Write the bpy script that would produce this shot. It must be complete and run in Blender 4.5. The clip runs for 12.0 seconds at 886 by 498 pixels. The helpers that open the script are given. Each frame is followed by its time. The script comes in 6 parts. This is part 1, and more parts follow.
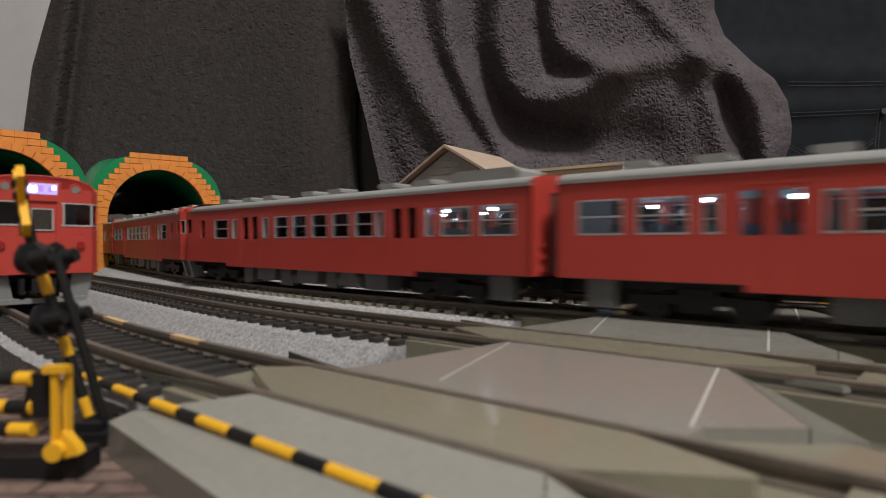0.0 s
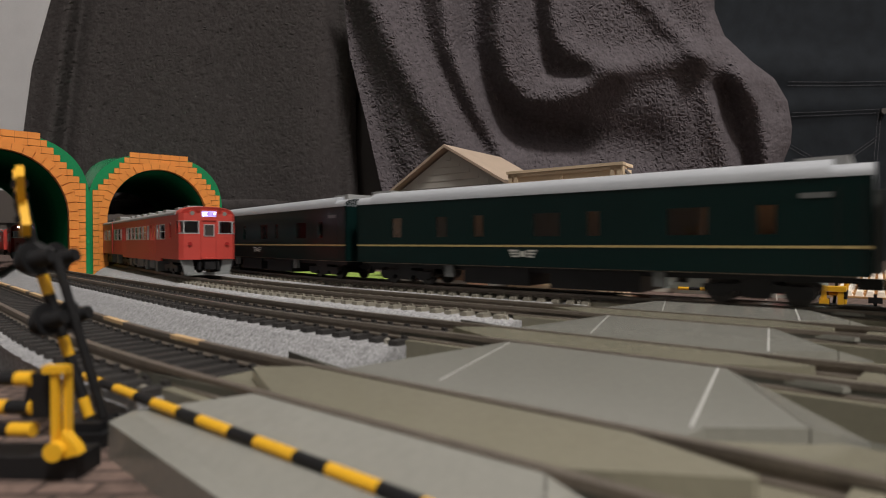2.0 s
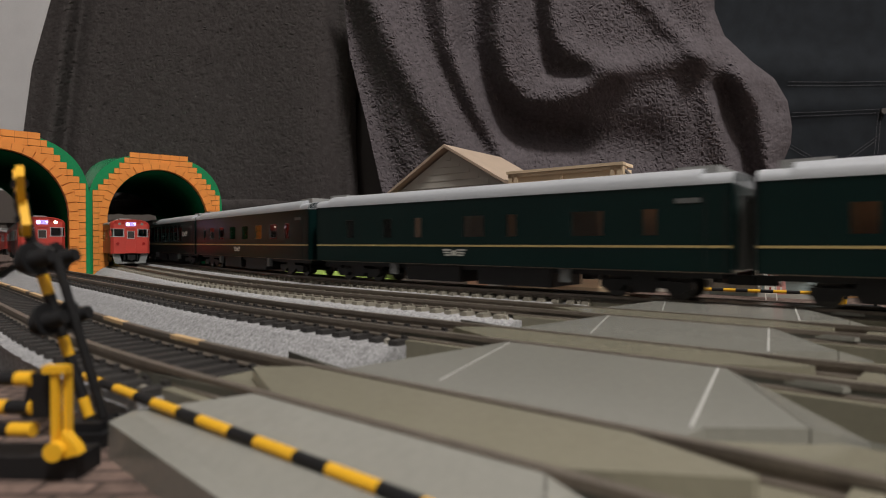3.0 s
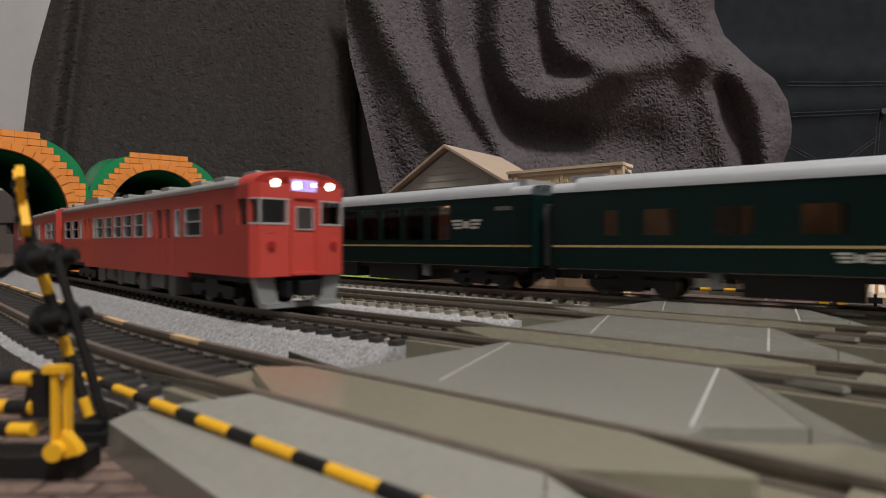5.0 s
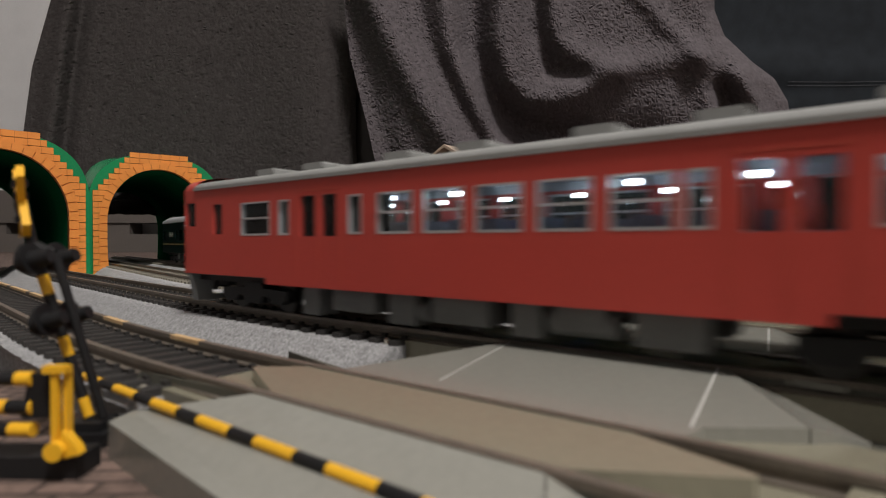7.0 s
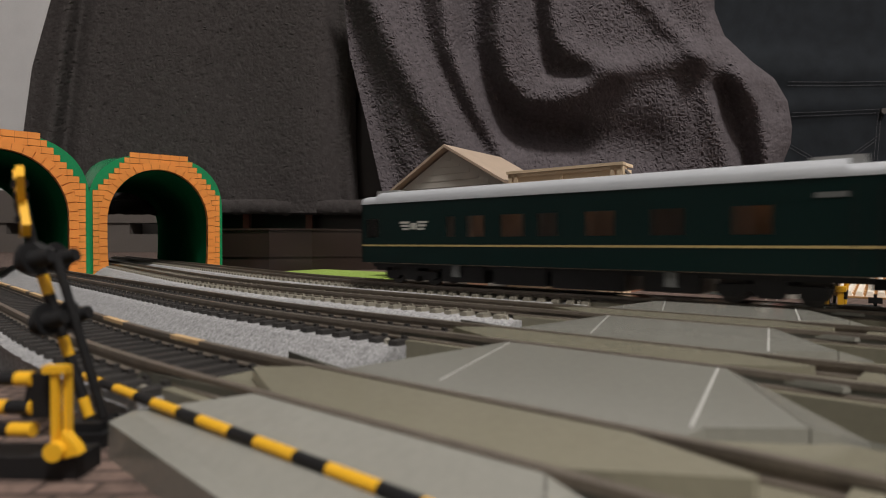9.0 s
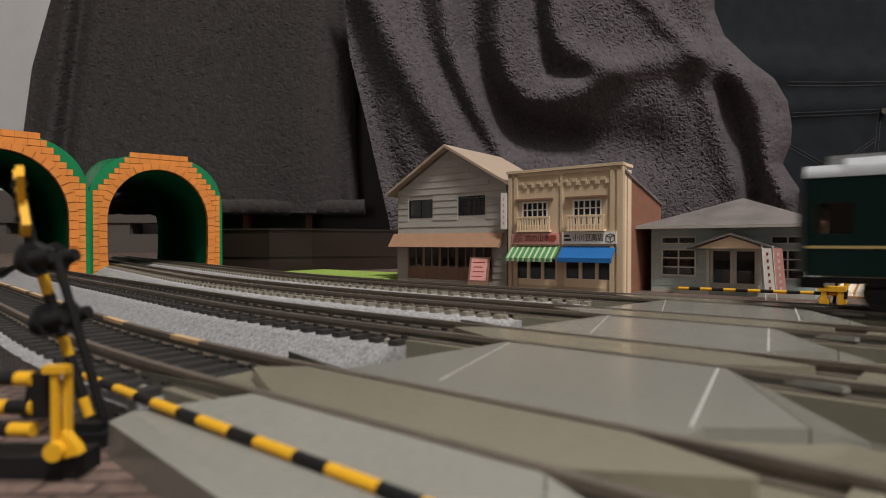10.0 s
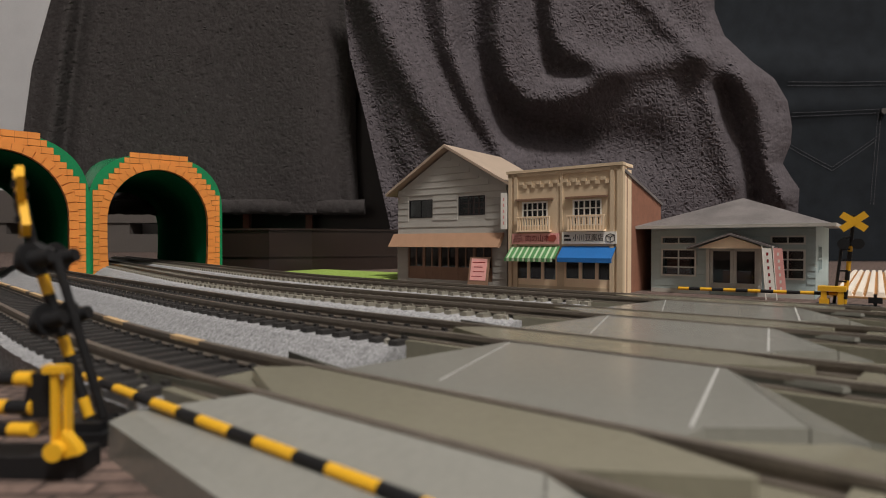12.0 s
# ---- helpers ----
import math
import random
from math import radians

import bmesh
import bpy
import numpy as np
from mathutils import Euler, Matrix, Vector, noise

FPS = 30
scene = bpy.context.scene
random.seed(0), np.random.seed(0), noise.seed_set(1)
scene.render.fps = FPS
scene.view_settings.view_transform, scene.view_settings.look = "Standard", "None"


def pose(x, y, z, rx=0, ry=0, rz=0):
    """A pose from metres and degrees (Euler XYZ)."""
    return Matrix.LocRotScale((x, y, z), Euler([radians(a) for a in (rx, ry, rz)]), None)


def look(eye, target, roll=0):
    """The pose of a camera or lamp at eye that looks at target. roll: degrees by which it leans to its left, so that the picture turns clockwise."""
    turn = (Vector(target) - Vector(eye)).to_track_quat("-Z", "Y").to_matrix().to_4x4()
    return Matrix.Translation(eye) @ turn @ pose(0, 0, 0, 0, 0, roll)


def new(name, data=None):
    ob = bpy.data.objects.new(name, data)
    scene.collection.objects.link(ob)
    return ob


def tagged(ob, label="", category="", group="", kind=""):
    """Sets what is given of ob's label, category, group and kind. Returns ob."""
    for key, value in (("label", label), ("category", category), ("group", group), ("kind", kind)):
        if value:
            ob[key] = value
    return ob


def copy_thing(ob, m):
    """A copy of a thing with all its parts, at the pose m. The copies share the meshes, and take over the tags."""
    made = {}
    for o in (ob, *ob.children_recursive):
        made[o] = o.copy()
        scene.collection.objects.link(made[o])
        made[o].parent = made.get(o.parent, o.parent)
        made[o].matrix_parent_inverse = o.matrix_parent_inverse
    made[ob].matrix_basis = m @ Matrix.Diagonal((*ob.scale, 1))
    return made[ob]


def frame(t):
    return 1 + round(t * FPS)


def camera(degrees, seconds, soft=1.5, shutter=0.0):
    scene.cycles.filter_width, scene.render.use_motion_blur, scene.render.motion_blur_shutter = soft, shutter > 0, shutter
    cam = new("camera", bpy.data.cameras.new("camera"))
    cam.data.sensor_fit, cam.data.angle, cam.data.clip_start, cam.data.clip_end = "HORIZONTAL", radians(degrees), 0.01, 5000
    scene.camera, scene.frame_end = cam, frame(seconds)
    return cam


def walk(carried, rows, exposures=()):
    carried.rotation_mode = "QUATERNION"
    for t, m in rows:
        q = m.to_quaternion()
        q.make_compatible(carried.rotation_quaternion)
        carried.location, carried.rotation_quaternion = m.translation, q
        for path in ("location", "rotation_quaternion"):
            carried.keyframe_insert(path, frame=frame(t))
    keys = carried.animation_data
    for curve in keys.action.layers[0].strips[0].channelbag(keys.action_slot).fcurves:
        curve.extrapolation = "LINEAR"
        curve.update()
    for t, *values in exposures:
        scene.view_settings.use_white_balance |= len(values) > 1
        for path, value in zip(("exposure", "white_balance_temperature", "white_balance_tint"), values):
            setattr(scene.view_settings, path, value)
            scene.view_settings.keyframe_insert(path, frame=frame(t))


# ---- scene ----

# Everything is laid out in millimetres (a model railway at 1:150) and scaled to metres on linking.
MM = 0.001
EYE_HEIGHT = 20.0
cam = camera(76.0, 12.0, soft=1.0, shutter=0.4)
cam.data.dof.use_dof = True
cam.data.dof.focus_distance = 0.23
cam.data.dof.aperture_fstop = 46
CAMERA_POSE = pose(0, 0, EYE_HEIGHT * MM, 90 - 0.63, 0, 0)
walk(cam, [(0, CAMERA_POSE), (12, CAMERA_POSE)], exposures=[(0, 0.0), (12, 0.0)])

# ---- world and room light ----
world = bpy.data.worlds.new("room_dark")
scene.world = world
world.use_nodes = True
world.node_tree.nodes["Background"].inputs[0].default_value = (0.9, 0.95, 1.0, 1)
world.node_tree.nodes["Background"].inputs[1].default_value = 0.02


def area_lamp(name, eye, target, size, power, color):
    data = bpy.data.lights.new(name, "AREA")
    data.shape, data.size, data.energy, data.color = "DISK", size, power, color
    ob = new(name, data)
    ob.matrix_world = look(eye, target)
    return ob


area_lamp("ceiling_lamp_light", (0.65, -0.95, 2.28), (0.65, -0.95, 0), 0.5, 77, (1.0, 0.95, 0.90))


# ---- materials ----
def mat(name, color, rough=0.5, metal=0.0, var=0.12, scale=300.0, fine=2500.0, bump=0.0, emit=0.0, emit_color=None,
        second=None, coat=0.0, per_object=0.0, spec=0.5):
    m = bpy.data.materials.new(name)
    m.use_nodes = True
    nt = m.node_tree
    bs = nt.nodes["Principled BSDF"]
    bs.inputs["Roughness"].default_value = rough
    bs.inputs["Metallic"].default_value = metal
    bs.inputs["Specular IOR Level"].default_value = spec
    bs.inputs["Coat Weight"].default_value = coat
    tc = nt.nodes.new("ShaderNodeTexCoord")
    big = nt.nodes.new("ShaderNodeTexNoise")
    big.inputs["Scale"].default_value = scale
    big.inputs["Detail"].default_value = 4
    small = nt.nodes.new("ShaderNodeTexNoise")
    small.inputs["Scale"].default_value = fine
    small.inputs["Detail"].default_value = 3
    nt.links.new(tc.outputs["Object"], big.inputs["Vector"])
    nt.links.new(tc.outputs["Object"], small.inputs["Vector"])
    add = nt.nodes.new("ShaderNodeMath")
    add.operation = "ADD"
    nt.links.new(big.outputs["Fac"], add.inputs[0])
    nt.links.new(small.outputs["Fac"], add.inputs[1])
    ramp = nt.nodes.new("ShaderNodeValToRGB")
    half = nt.nodes.new("ShaderNodeMath")
    half.operation = "MULTIPLY"
    half.inputs[1].default_value = 0.5
    nt.links.new(add.outputs[0], half.inputs[0])
    src = half.outputs[0]
    if per_object:
        info = nt.nodes.new("ShaderNodeObjectInfo")
        mad = nt.nodes.new("ShaderNodeMath")
        mad.operation = "MULTIPLY_ADD"
        mad.inputs[1].default_value = per_object
        nt.links.new(info.outputs["Random"], mad.inputs[0])
        sub = nt.nodes.new("ShaderNodeMath")
        sub.operation = "SUBTRACT"
        sub.inputs[1].default_value = per_object / 2
        nt.links.new(src, sub.inputs[0])
        nt.links.new(sub.outputs[0], mad.inputs[2])
        src = mad.outputs[0]
    nt.links.new(src, ramp.inputs["Fac"])
    lo = tuple(c * (1 - var) for c in color)
    hi = second or tuple(min(1, c * (1 + var)) for c in color)
    ramp.color_ramp.elements[0].position, ramp.color_ramp.elements[1].position = 0.36, 0.64
    ramp.color_ramp.elements[0].color = (*lo, 1)
    ramp.color_ramp.elements[1].color = (*hi, 1)
    nt.links.new(ramp.outputs["Color"], bs.inputs["Base Color"])
    if bump:
        b = nt.nodes.new("ShaderNodeBump")
        b.inputs["Strength"].default_value = min(1.0, bump)
        b.inputs["Distance"].default_value = 0.0003 * max(1.0, bump)
        nt.links.new(src, b.inputs["Height"])
        nt.links.new(b.outputs["Normal"], bs.inputs["Normal"])
    if emit:
        bs.inputs["Emission Color"].default_value = (*(emit_color or color), 1)
        bs.inputs["Emission Strength"].default_value = emit
    return m


def glass(name, tint=(1, 1, 1), rough=0.03):
    """A clear pane: mostly see-through with a mirror gloss."""
    m = bpy.data.materials.new(name)
    m.use_nodes = True
    nt = m.node_tree
    nt.nodes.remove(nt.nodes["Principled BSDF"])
    tr = nt.nodes.new("ShaderNodeBsdfTransparent")
    tr.inputs["Color"].default_value = (*tint, 1)
    gl = nt.nodes.new("ShaderNodeBsdfGlossy")
    gl.inputs["Roughness"].default_value = rough
    fr = nt.nodes.new("ShaderNodeFresnel")
    fr.inputs["IOR"].default_value = 1.45
    mx = nt.nodes.new("ShaderNodeMixShader")
    nt.links.new(fr.outputs[0], mx.inputs[0])
    nt.links.new(tr.outputs[0], mx.inputs[1])
    nt.links.new(gl.outputs[0], mx.inputs[2])
    nt.links.new(mx.outputs[0], nt.nodes["Material Output"].inputs["Surface"])
    return m


M_RED = mat("vermilion_plastic", (0.47, 0.053, 0.040), 0.42, var=0.05, scale=60, coat=0.05)
M_RED_LINE = mat("vermilion_panel", (0.46, 0.06, 0.04), 0.45, var=0.05)
M_ROOF_GREY = mat("roof_grey_plastic", (0.25, 0.255, 0.25), 0.55, var=0.1, scale=150)
M_UNDER = mat("underfloor_grey", (0.115, 0.12, 0.118), 0.6, var=0.15, scale=150)
M_SKIRT = mat("skirt_grey", (0.19, 0.2, 0.2), 0.5, var=0.08)
M_BLACK = mat("black_plastic", (0.011, 0.011, 0.012), 0.5, var=0.2, spec=0.3)
M_WHEEL = mat("blackened_metal", (0.05, 0.048, 0.046), 0.38, 0.8, var=0.2)
M_SILVER = mat("silver_paint", (0.44, 0.46, 0.49), 0.46, 0.2, var=0.05, scale=80)
M_FRAME = mat("aluminium_frame", (0.6, 0.61, 0.62), 0.35, 0.6, var=0.05)
M_SEAT = mat("seat_plastic", (0.10, 0.12, 0.17), 0.6, var=0.15)
M_WALL_IN = mat("cabin_wall", (0.36, 0.37, 0.40), 0.6, var=0.1)
M_LED = mat("led_white", (0.9, 0.95, 1.0), 0.4, emit=18.0, emit_color=(0.82, 0.9, 1.0))
M_LED_HEAD = mat("headlamp_glow", (1, 0.93, 0.8), 0.3, emit=7.0, emit_color=(1.0, 0.86, 0.66))
M_SIGN_LIT = mat("destination_glow", (0.5, 0.42, 0.9), 0.3, emit=0.55, emit_color=(0.55, 0.42, 1.0))
M_SIGN_SPOT = mat("destination_led", (0.9, 0.9, 1.0), 0.3, emit=8.0, emit_color=(0.9, 0.88, 1.0))
M_SIGN_BAR = mat("destination_bars", (0.16, 0.10, 0.5), 0.4, emit=1.2, emit_color=(0.35, 0.2, 0.9))
M_LAMP_OFF = mat("lamp_lens", (0.25, 0.24, 0.22), 0.15, var=0.1)
M_TAIL = mat("tail_lens", (0.3, 0.02, 0.02), 0.2)
M_GLASS = glass("window_glass", (0.86, 0.9, 0.92))
M_GLASS_DARK = glass("tinted_glass", (0.8, 0.72, 0.66))
M_GREEN = mat("dark_green_paint", (0.0035, 0.0145, 0.0135), 0.28, var=0.12, scale=60, spec=0.2)
M_GOLD = mat("gold_stripe", (0.52, 0.40, 0.17), 0.4, 0.3, var=0.05)
M_EMBLEM = mat("emblem_silver", (0.6, 0.6, 0.55), 0.35, 0.4, var=0.05)
M_CABIN_WARM = mat("cabin_brown", (0.33, 0.235, 0.17), 0.6, var=0.2, scale=200)
M_CABIN_GLOW = mat("lounge_lamp", (1.0, 0.75, 0.5), 0.4, emit=1.2, emit_color=(1.0, 0.7, 0.42))
M_RAIL_BRIGHT = mat("bright_rail_head", (0.75, 0.52, 0.28), 0.4, 0.3, var=0.15)
M_RAIL = mat("nickel_rail", (0.17, 0.145, 0.12), 0.42, 0.35, var=0.15, scale=400)
M_SLEEPER = mat("dark_sleeper", (0.022, 0.02, 0.019), 0.6, var=0.2, per_object=0.25)
M_SLEEPER_PC = mat("concrete_sleeper", (0.19, 0.175, 0.14), 0.65, var=0.15, per_object=0.2)
M_BALLAST = mat("grey_ballast", (0.25, 0.25, 0.255), 0.9, var=0.42, scale=1500, fine=3600, bump=0.9, second=(0.39, 0.39, 0.40))
M_BALLAST_LIGHT = mat("light_ballast", (0.31, 0.31, 0.32), 0.9, var=0.36, scale=1500, fine=3600, bump=0.9, second=(0.46, 0.46, 0.47))
M_PLATE = mat("grey_plate_plastic", (0.237, 0.235, 0.209), 0.17, var=0.06, scale=40, fine=1200, bump=0.05)
# crossing plastic again, with the shade of steep and sunken faces in its colour
M_PLATE_SHADE = mat("shaded_plate_plastic", (0.085, 0.085, 0.07), 0.5, var=0.1, scale=60)
M_PLATE_IN = mat("olive_plate_plastic", (0.222, 0.209, 0.157), 0.17, var=0.07, scale=40, fine=1200, bump=0.05)
M_LINE = mat("white_road_line", (0.42, 0.42, 0.40), 0.5, var=0.12)
M_YELLOW = mat("yellow_plastic", (0.78, 0.42, 0.02), 0.4, var=0.06, scale=100)
M_YELLOW_PAINT = mat("yellow_sleeper_end", (0.72, 0.45, 0.13), 0.5, var=0.1)
# the shell's green, darkened to hold the shade inside the tunnel
M_TUNNEL_SHADE = mat("tunnel_shade_green", (0.008, 0.11, 0.044), 0.9, var=0.2, scale=40, spec=0.0)
M_BRICK = mat("orange_brick", (0.76, 0.27, 0.056), 0.35, var=0.08, scale=120, per_object=0.12)
M_MORTAR = mat("orange_mortar", (0.56, 0.18, 0.03), 0.5, var=0.08)
M_TUNNEL = mat("tunnel_green", (0.011, 0.23, 0.085), 0.26, var=0.15, scale=30, spec=0.4)
M_TOWEL = mat("grey_fleece", (0.086, 0.075, 0.082), 0.95, var=0.22, scale=260, fine=1100, bump=1.25, second=(0.118, 0.104, 0.113), spec=0.15)
# smoother fleece for the flat towel, darkened to take in some of its shade
M_TOWEL_FLAT_SHADE = mat("grey_fleece_flat_shade", (0.048, 0.042, 0.041), 0.95, var=0.25, scale=200, fine=1100, bump=1.0, second=(0.062, 0.055, 0.055), spec=0.15)
M_DENIM = mat("black_denim", (0.013, 0.016, 0.020), 0.9, var=0.3, scale=60, fine=1800, bump=1.0, spec=0.2)
M_THREAD = mat("denim_thread", (0.10, 0.10, 0.11), 0.8)
M_WALL = mat("white_wallpaper", (0.62, 0.62, 0.63), 0.85, var=0.05, scale=20, fine=400, bump=0.3)
# for unseen walls: darker than M_WALL to cut the bounced light
M_WALL_LOW_BOUNCE = mat("low_bounce_wall", (0.28, 0.27, 0.26), 0.85, var=0.05, scale=20, fine=400, bump=0.3)
M_CEIL = mat("ceiling_white", (0.75, 0.75, 0.74), 0.9, var=0.03, scale=5)
M_WOOD_DARK = mat("dark_lacquered_wood", (0.022, 0.014, 0.011), 0.3, var=0.35, scale=25, coat=0.2)
M_WOOD_RED = mat("red_brown_wood", (0.12, 0.035, 0.022), 0.4, var=0.3, scale=40)
M_ORANGE_SHEET = mat("pale_orange_sheet", (0.46, 0.25, 0.10), 0.6, var=0.1)
M_LIME = mat("lime_board", (0.33, 0.47, 0.10), 0.5, var=0.08, scale=100)
M_CARPET = mat("brown_carpet", (0.17, 0.115, 0.095), 0.95, var=0.35, scale=180, fine=1200, bump=2.0)


def woven(m, w, h):
    """Adds a basket weave to a carpet: blocks parted by dark gaps."""
    nt = m.node_tree
    bs = nt.nodes["Principled BSDF"]
    tc = nt.nodes.new("ShaderNodeTexCoord")
    br = nt.nodes.new("ShaderNodeTexBrick")
    br.inputs["Scale"].default_value = 1.0
    br.inputs["Brick Width"].default_value, br.inputs["Row Height"].default_value = w, h
    br.inputs["Mortar Size"].default_value, br.inputs["Mortar Smooth"].default_value = h * 0.2, 0.8
    br.inputs["Color1"].default_value, br.inputs["Color2"].default_value, br.inputs["Mortar"].default_value = (1, 1, 1, 1), (0.7, 0.7, 0.7, 1), (0.3, 0.3, 0.3, 1)
    nt.links.new(tc.outputs["Object"], br.inputs["Vector"])
    mul = nt.nodes.new("ShaderNodeMix")
    mul.data_type, mul.blend_type = "RGBA", "MULTIPLY"
    mul.inputs["Factor"].default_value = 1.0
    old = bs.inputs["Base Color"].links[0].from_socket
    nt.links.new(old, mul.inputs["A"])
    nt.links.new(br.outputs["Color"], mul.inputs["B"])
    nt.links.new(mul.outputs["Result"], bs.inputs["Base Color"])


woven(M_CARPET, 0.0042, 0.0021)
M_SIDING = mat("grey_siding", (0.40, 0.385, 0.35), 0.6, var=0.08, scale=120, bump=0.2, per_object=0.1)
M_SIDING_BLUE = mat("blue_siding", (0.35, 0.43, 0.43), 0.6, var=0.08, scale=120, bump=0.2, per_object=0.1)
M_ROOF_TAN = mat("tan_roof", (0.41, 0.32, 0.245), 0.6, var=0.08, scale=100)
M_ROOF_SLATE = mat("slate_roof", (0.15, 0.135, 0.13), 0.65, var=0.45, scale=70, bump=0.3)
M_AWNING = mat("brown_awning", (0.36, 0.21, 0.13), 0.6, var=0.07)
M_CREAM = mat("cream_stucco", (0.60, 0.47, 0.32), 0.65, var=0.06, scale=100, bump=0.15)
M_TRIM = mat("pale_cream_trim", (0.84, 0.66, 0.46), 0.5, var=0.05, scale=100)
M_STRIPE = mat("pale_green_stripe", (0.50, 0.62, 0.42), 0.5, var=0.05)
M_BRICK_RED = mat("red_side_wall", (0.27, 0.12, 0.075), 0.7, var=0.15, scale=300)
M_WOODFRAME = mat("brown_joinery", (0.24, 0.14, 0.09), 0.55, var=0.1)
M_WHITE = mat("white_plastic", (0.8, 0.78, 0.72), 0.5, var=0.04)
M_PINK = mat("pink_sign", (0.76, 0.37, 0.34), 0.5, var=0.1)
M_REDINK = mat("red_ink", (0.26, 0.018, 0.02), 0.5)
M_INK = mat("black_ink", (0.02, 0.02, 0.022), 0.5)
M_GREEN_STRIPE = mat("awning_green", (0.085, 0.25, 0.09), 0.5, var=0.06)
M_BLUE = mat("awning_blue", (0.015, 0.14, 0.42), 0.5, var=0.06)
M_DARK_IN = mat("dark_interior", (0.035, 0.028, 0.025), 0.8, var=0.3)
M_TATAMI = mat("pale_ribbed_panel", (0.88, 0.80, 0.70), 0.5, var=0.08, scale=80)
M_SCREW = mat("bright_screw", (0.8, 0.76, 0.66), 0.2, 0.9, var=0.05)
M_METAL = mat("dark_chrome", (0.18, 0.17, 0.16), 0.3, 0.9, var=0.1)


# ---- mesh helpers (millimetres) ----
def box(bm, x0, x1, y0, y1, z0, z1):
    vs = [bm.verts.new((x, y, z)) for z in (z0, z1) for y in (y0, y1) for x in (x0, x1)]
    for f in ((0, 2, 3, 1), (4, 5, 7, 6), (0, 1, 5, 4), (2, 6, 7, 3), (0, 4, 6, 2), (1, 3, 7, 5)):
        bm.faces.new([vs[i] for i in f])
    return vs


def cyl(bm, p0, p1, r0, r1=None, seg=12):
    r1 = r0 if r1 is None else r1
    p0, p1 = Vector(p0), Vector(p1)
    q = (p1 - p0).to_track_quat("Z", "Y")
    a, b = [], []
    for i in range(seg):
        w = Vector((math.cos(math.tau * i / seg), math.sin(math.tau * i / seg), 0))
        a.append(bm.verts.new(p0 + q @ (w * r0)))
        b.append(bm.verts.new(p1 + q @ (w * r1)))
    for i in range(seg):
        j = (i + 1) % seg
        bm.faces.new((a[i], a[j], b[j], b[i]))
    bm.faces.new(a[::-1])
    bm.faces.new(b)


def prism(bm, pts, axis, a, b):
    """The outline pts (two coordinates, the axis left out) drawn out along the axis from a to b."""
    def place(p, v):
        return {"x": (v, p[0], p[1]), "y": (p[0], v, p[1]), "z": (p[0], p[1], v)}[axis]
    lo = [bm.verts.new(place(p, a)) for p in pts]
    hi = [bm.verts.new(place(p, b)) for p in pts]
    n = len(pts)
    for i in range(n):
        bm.faces.new((lo[i], lo[(i + 1) % n], hi[(i + 1) % n], hi[i]))
    bm.faces.new(lo[::-1])
    bm.faces.new(hi)


def frustum(bm, bottom, top):
    """A solid between two rings of 3D points."""
    lo = [bm.verts.new(p) for p in bottom]
    hi = [bm.verts.new(p) for p in top]
    n = len(lo)
    for i in range(n):
        bm.faces.new((lo[i], lo[(i + 1) % n], hi[(i + 1) % n], hi[i]))
    bm.faces.new(lo[::-1])
    bm.faces.new(hi)


def finish(name, bm, material, smooth=False, bevel=0.0, weld=False):
    if weld:
        bmesh.ops.remove_doubles(bm, verts=bm.verts, dist=0.0005)
    if bevel:
        bmesh.ops.bevel(bm, geom=[e for e in bm.edges if e.calc_face_angle(0) > 0.5], offset=bevel, segments=2,
                        affect="EDGES", clamp_overlap=True)
    bmesh.ops.recalc_face_normals(bm, faces=bm.faces)
    bmesh.ops.scale(bm, vec=(MM, MM, MM), verts=bm.verts)
    me = bpy.data.meshes.new(name)
    bm.to_mesh(me)
    bm.free()
    me.materials.append(material)
    if smooth:
        for p in me.polygons:
            p.use_smooth = True
        me.set_sharp_from_angle(angle=radians(40))
    return me


def part(name, bm, material, parent, label="", smooth=False, bevel=0.0, weld=False):
    ob = new(name, finish(name, bm, material, smooth, bevel, weld))
    ob.parent = parent
    if label:
        ob["label"] = label
    return ob


def boxes(name, rows, material, parent, label="", bevel=0.0):
    bm = bmesh.new()
    for r in rows:
        box(bm, *r)
    return part(name, bm, material, parent, label, bevel=bevel)


def thing(name, label, category, group="", kind="", m=None):
    ob = tagged(new(name), label, category, group, kind)
    ob.empty_display_size = 0.005
    if m is not None:
        ob.matrix_basis = m
    return ob


def solo(name, bm, material, label, category, kind="", smooth=False, bevel=0.0):
    return tagged(new(name, finish(name, bm, material, smooth, bevel)), label, category, "", kind)


def at(x, y, z=0.0, rz=0.0, rx=0.0, ry=0.0):
    return pose(x * MM, y * MM, z * MM, rx, ry, rz)


# ---- the lie of the tracks ----
HEADING = radians(52.5)          # the straights run this far off the camera's axis
RAIL_TOP = 7.6
TRACK_N = {"a": 133.3, "b": 100.2, "c": 67.2, "d": 33.0}
BEND_START = -70.0
# for each track: how much sooner its bend begins, and its lengths with their turns in degrees
BENDS = {"a": (0.0, ((146.6, 14.0), (330.0, 0.0))), "b": (0.0, ((154.7, 14.0), (330.0, 0.0))),
         "c": (12.0, ((59.0, 7.5), (140.0, 0.0), (80.0, 6.5), (240.0, 0.0))), "d": (24.0, ((59.0, 7.5), (150.0, 0.0), (84.0, 6.5), (250.0, 0.0)))}
LOOP_RADIUS = {"a": 310.0, "b": 343.1, "c": 376.1, "d": 410.3}


def un(u, n):
    """Plan coordinates from u (along the straights) and n (across them, away from the camera)."""
    s, c = math.sin(HEADING), math.cos(HEADING)
    return (s * u + c * n, -c * u + s * n)


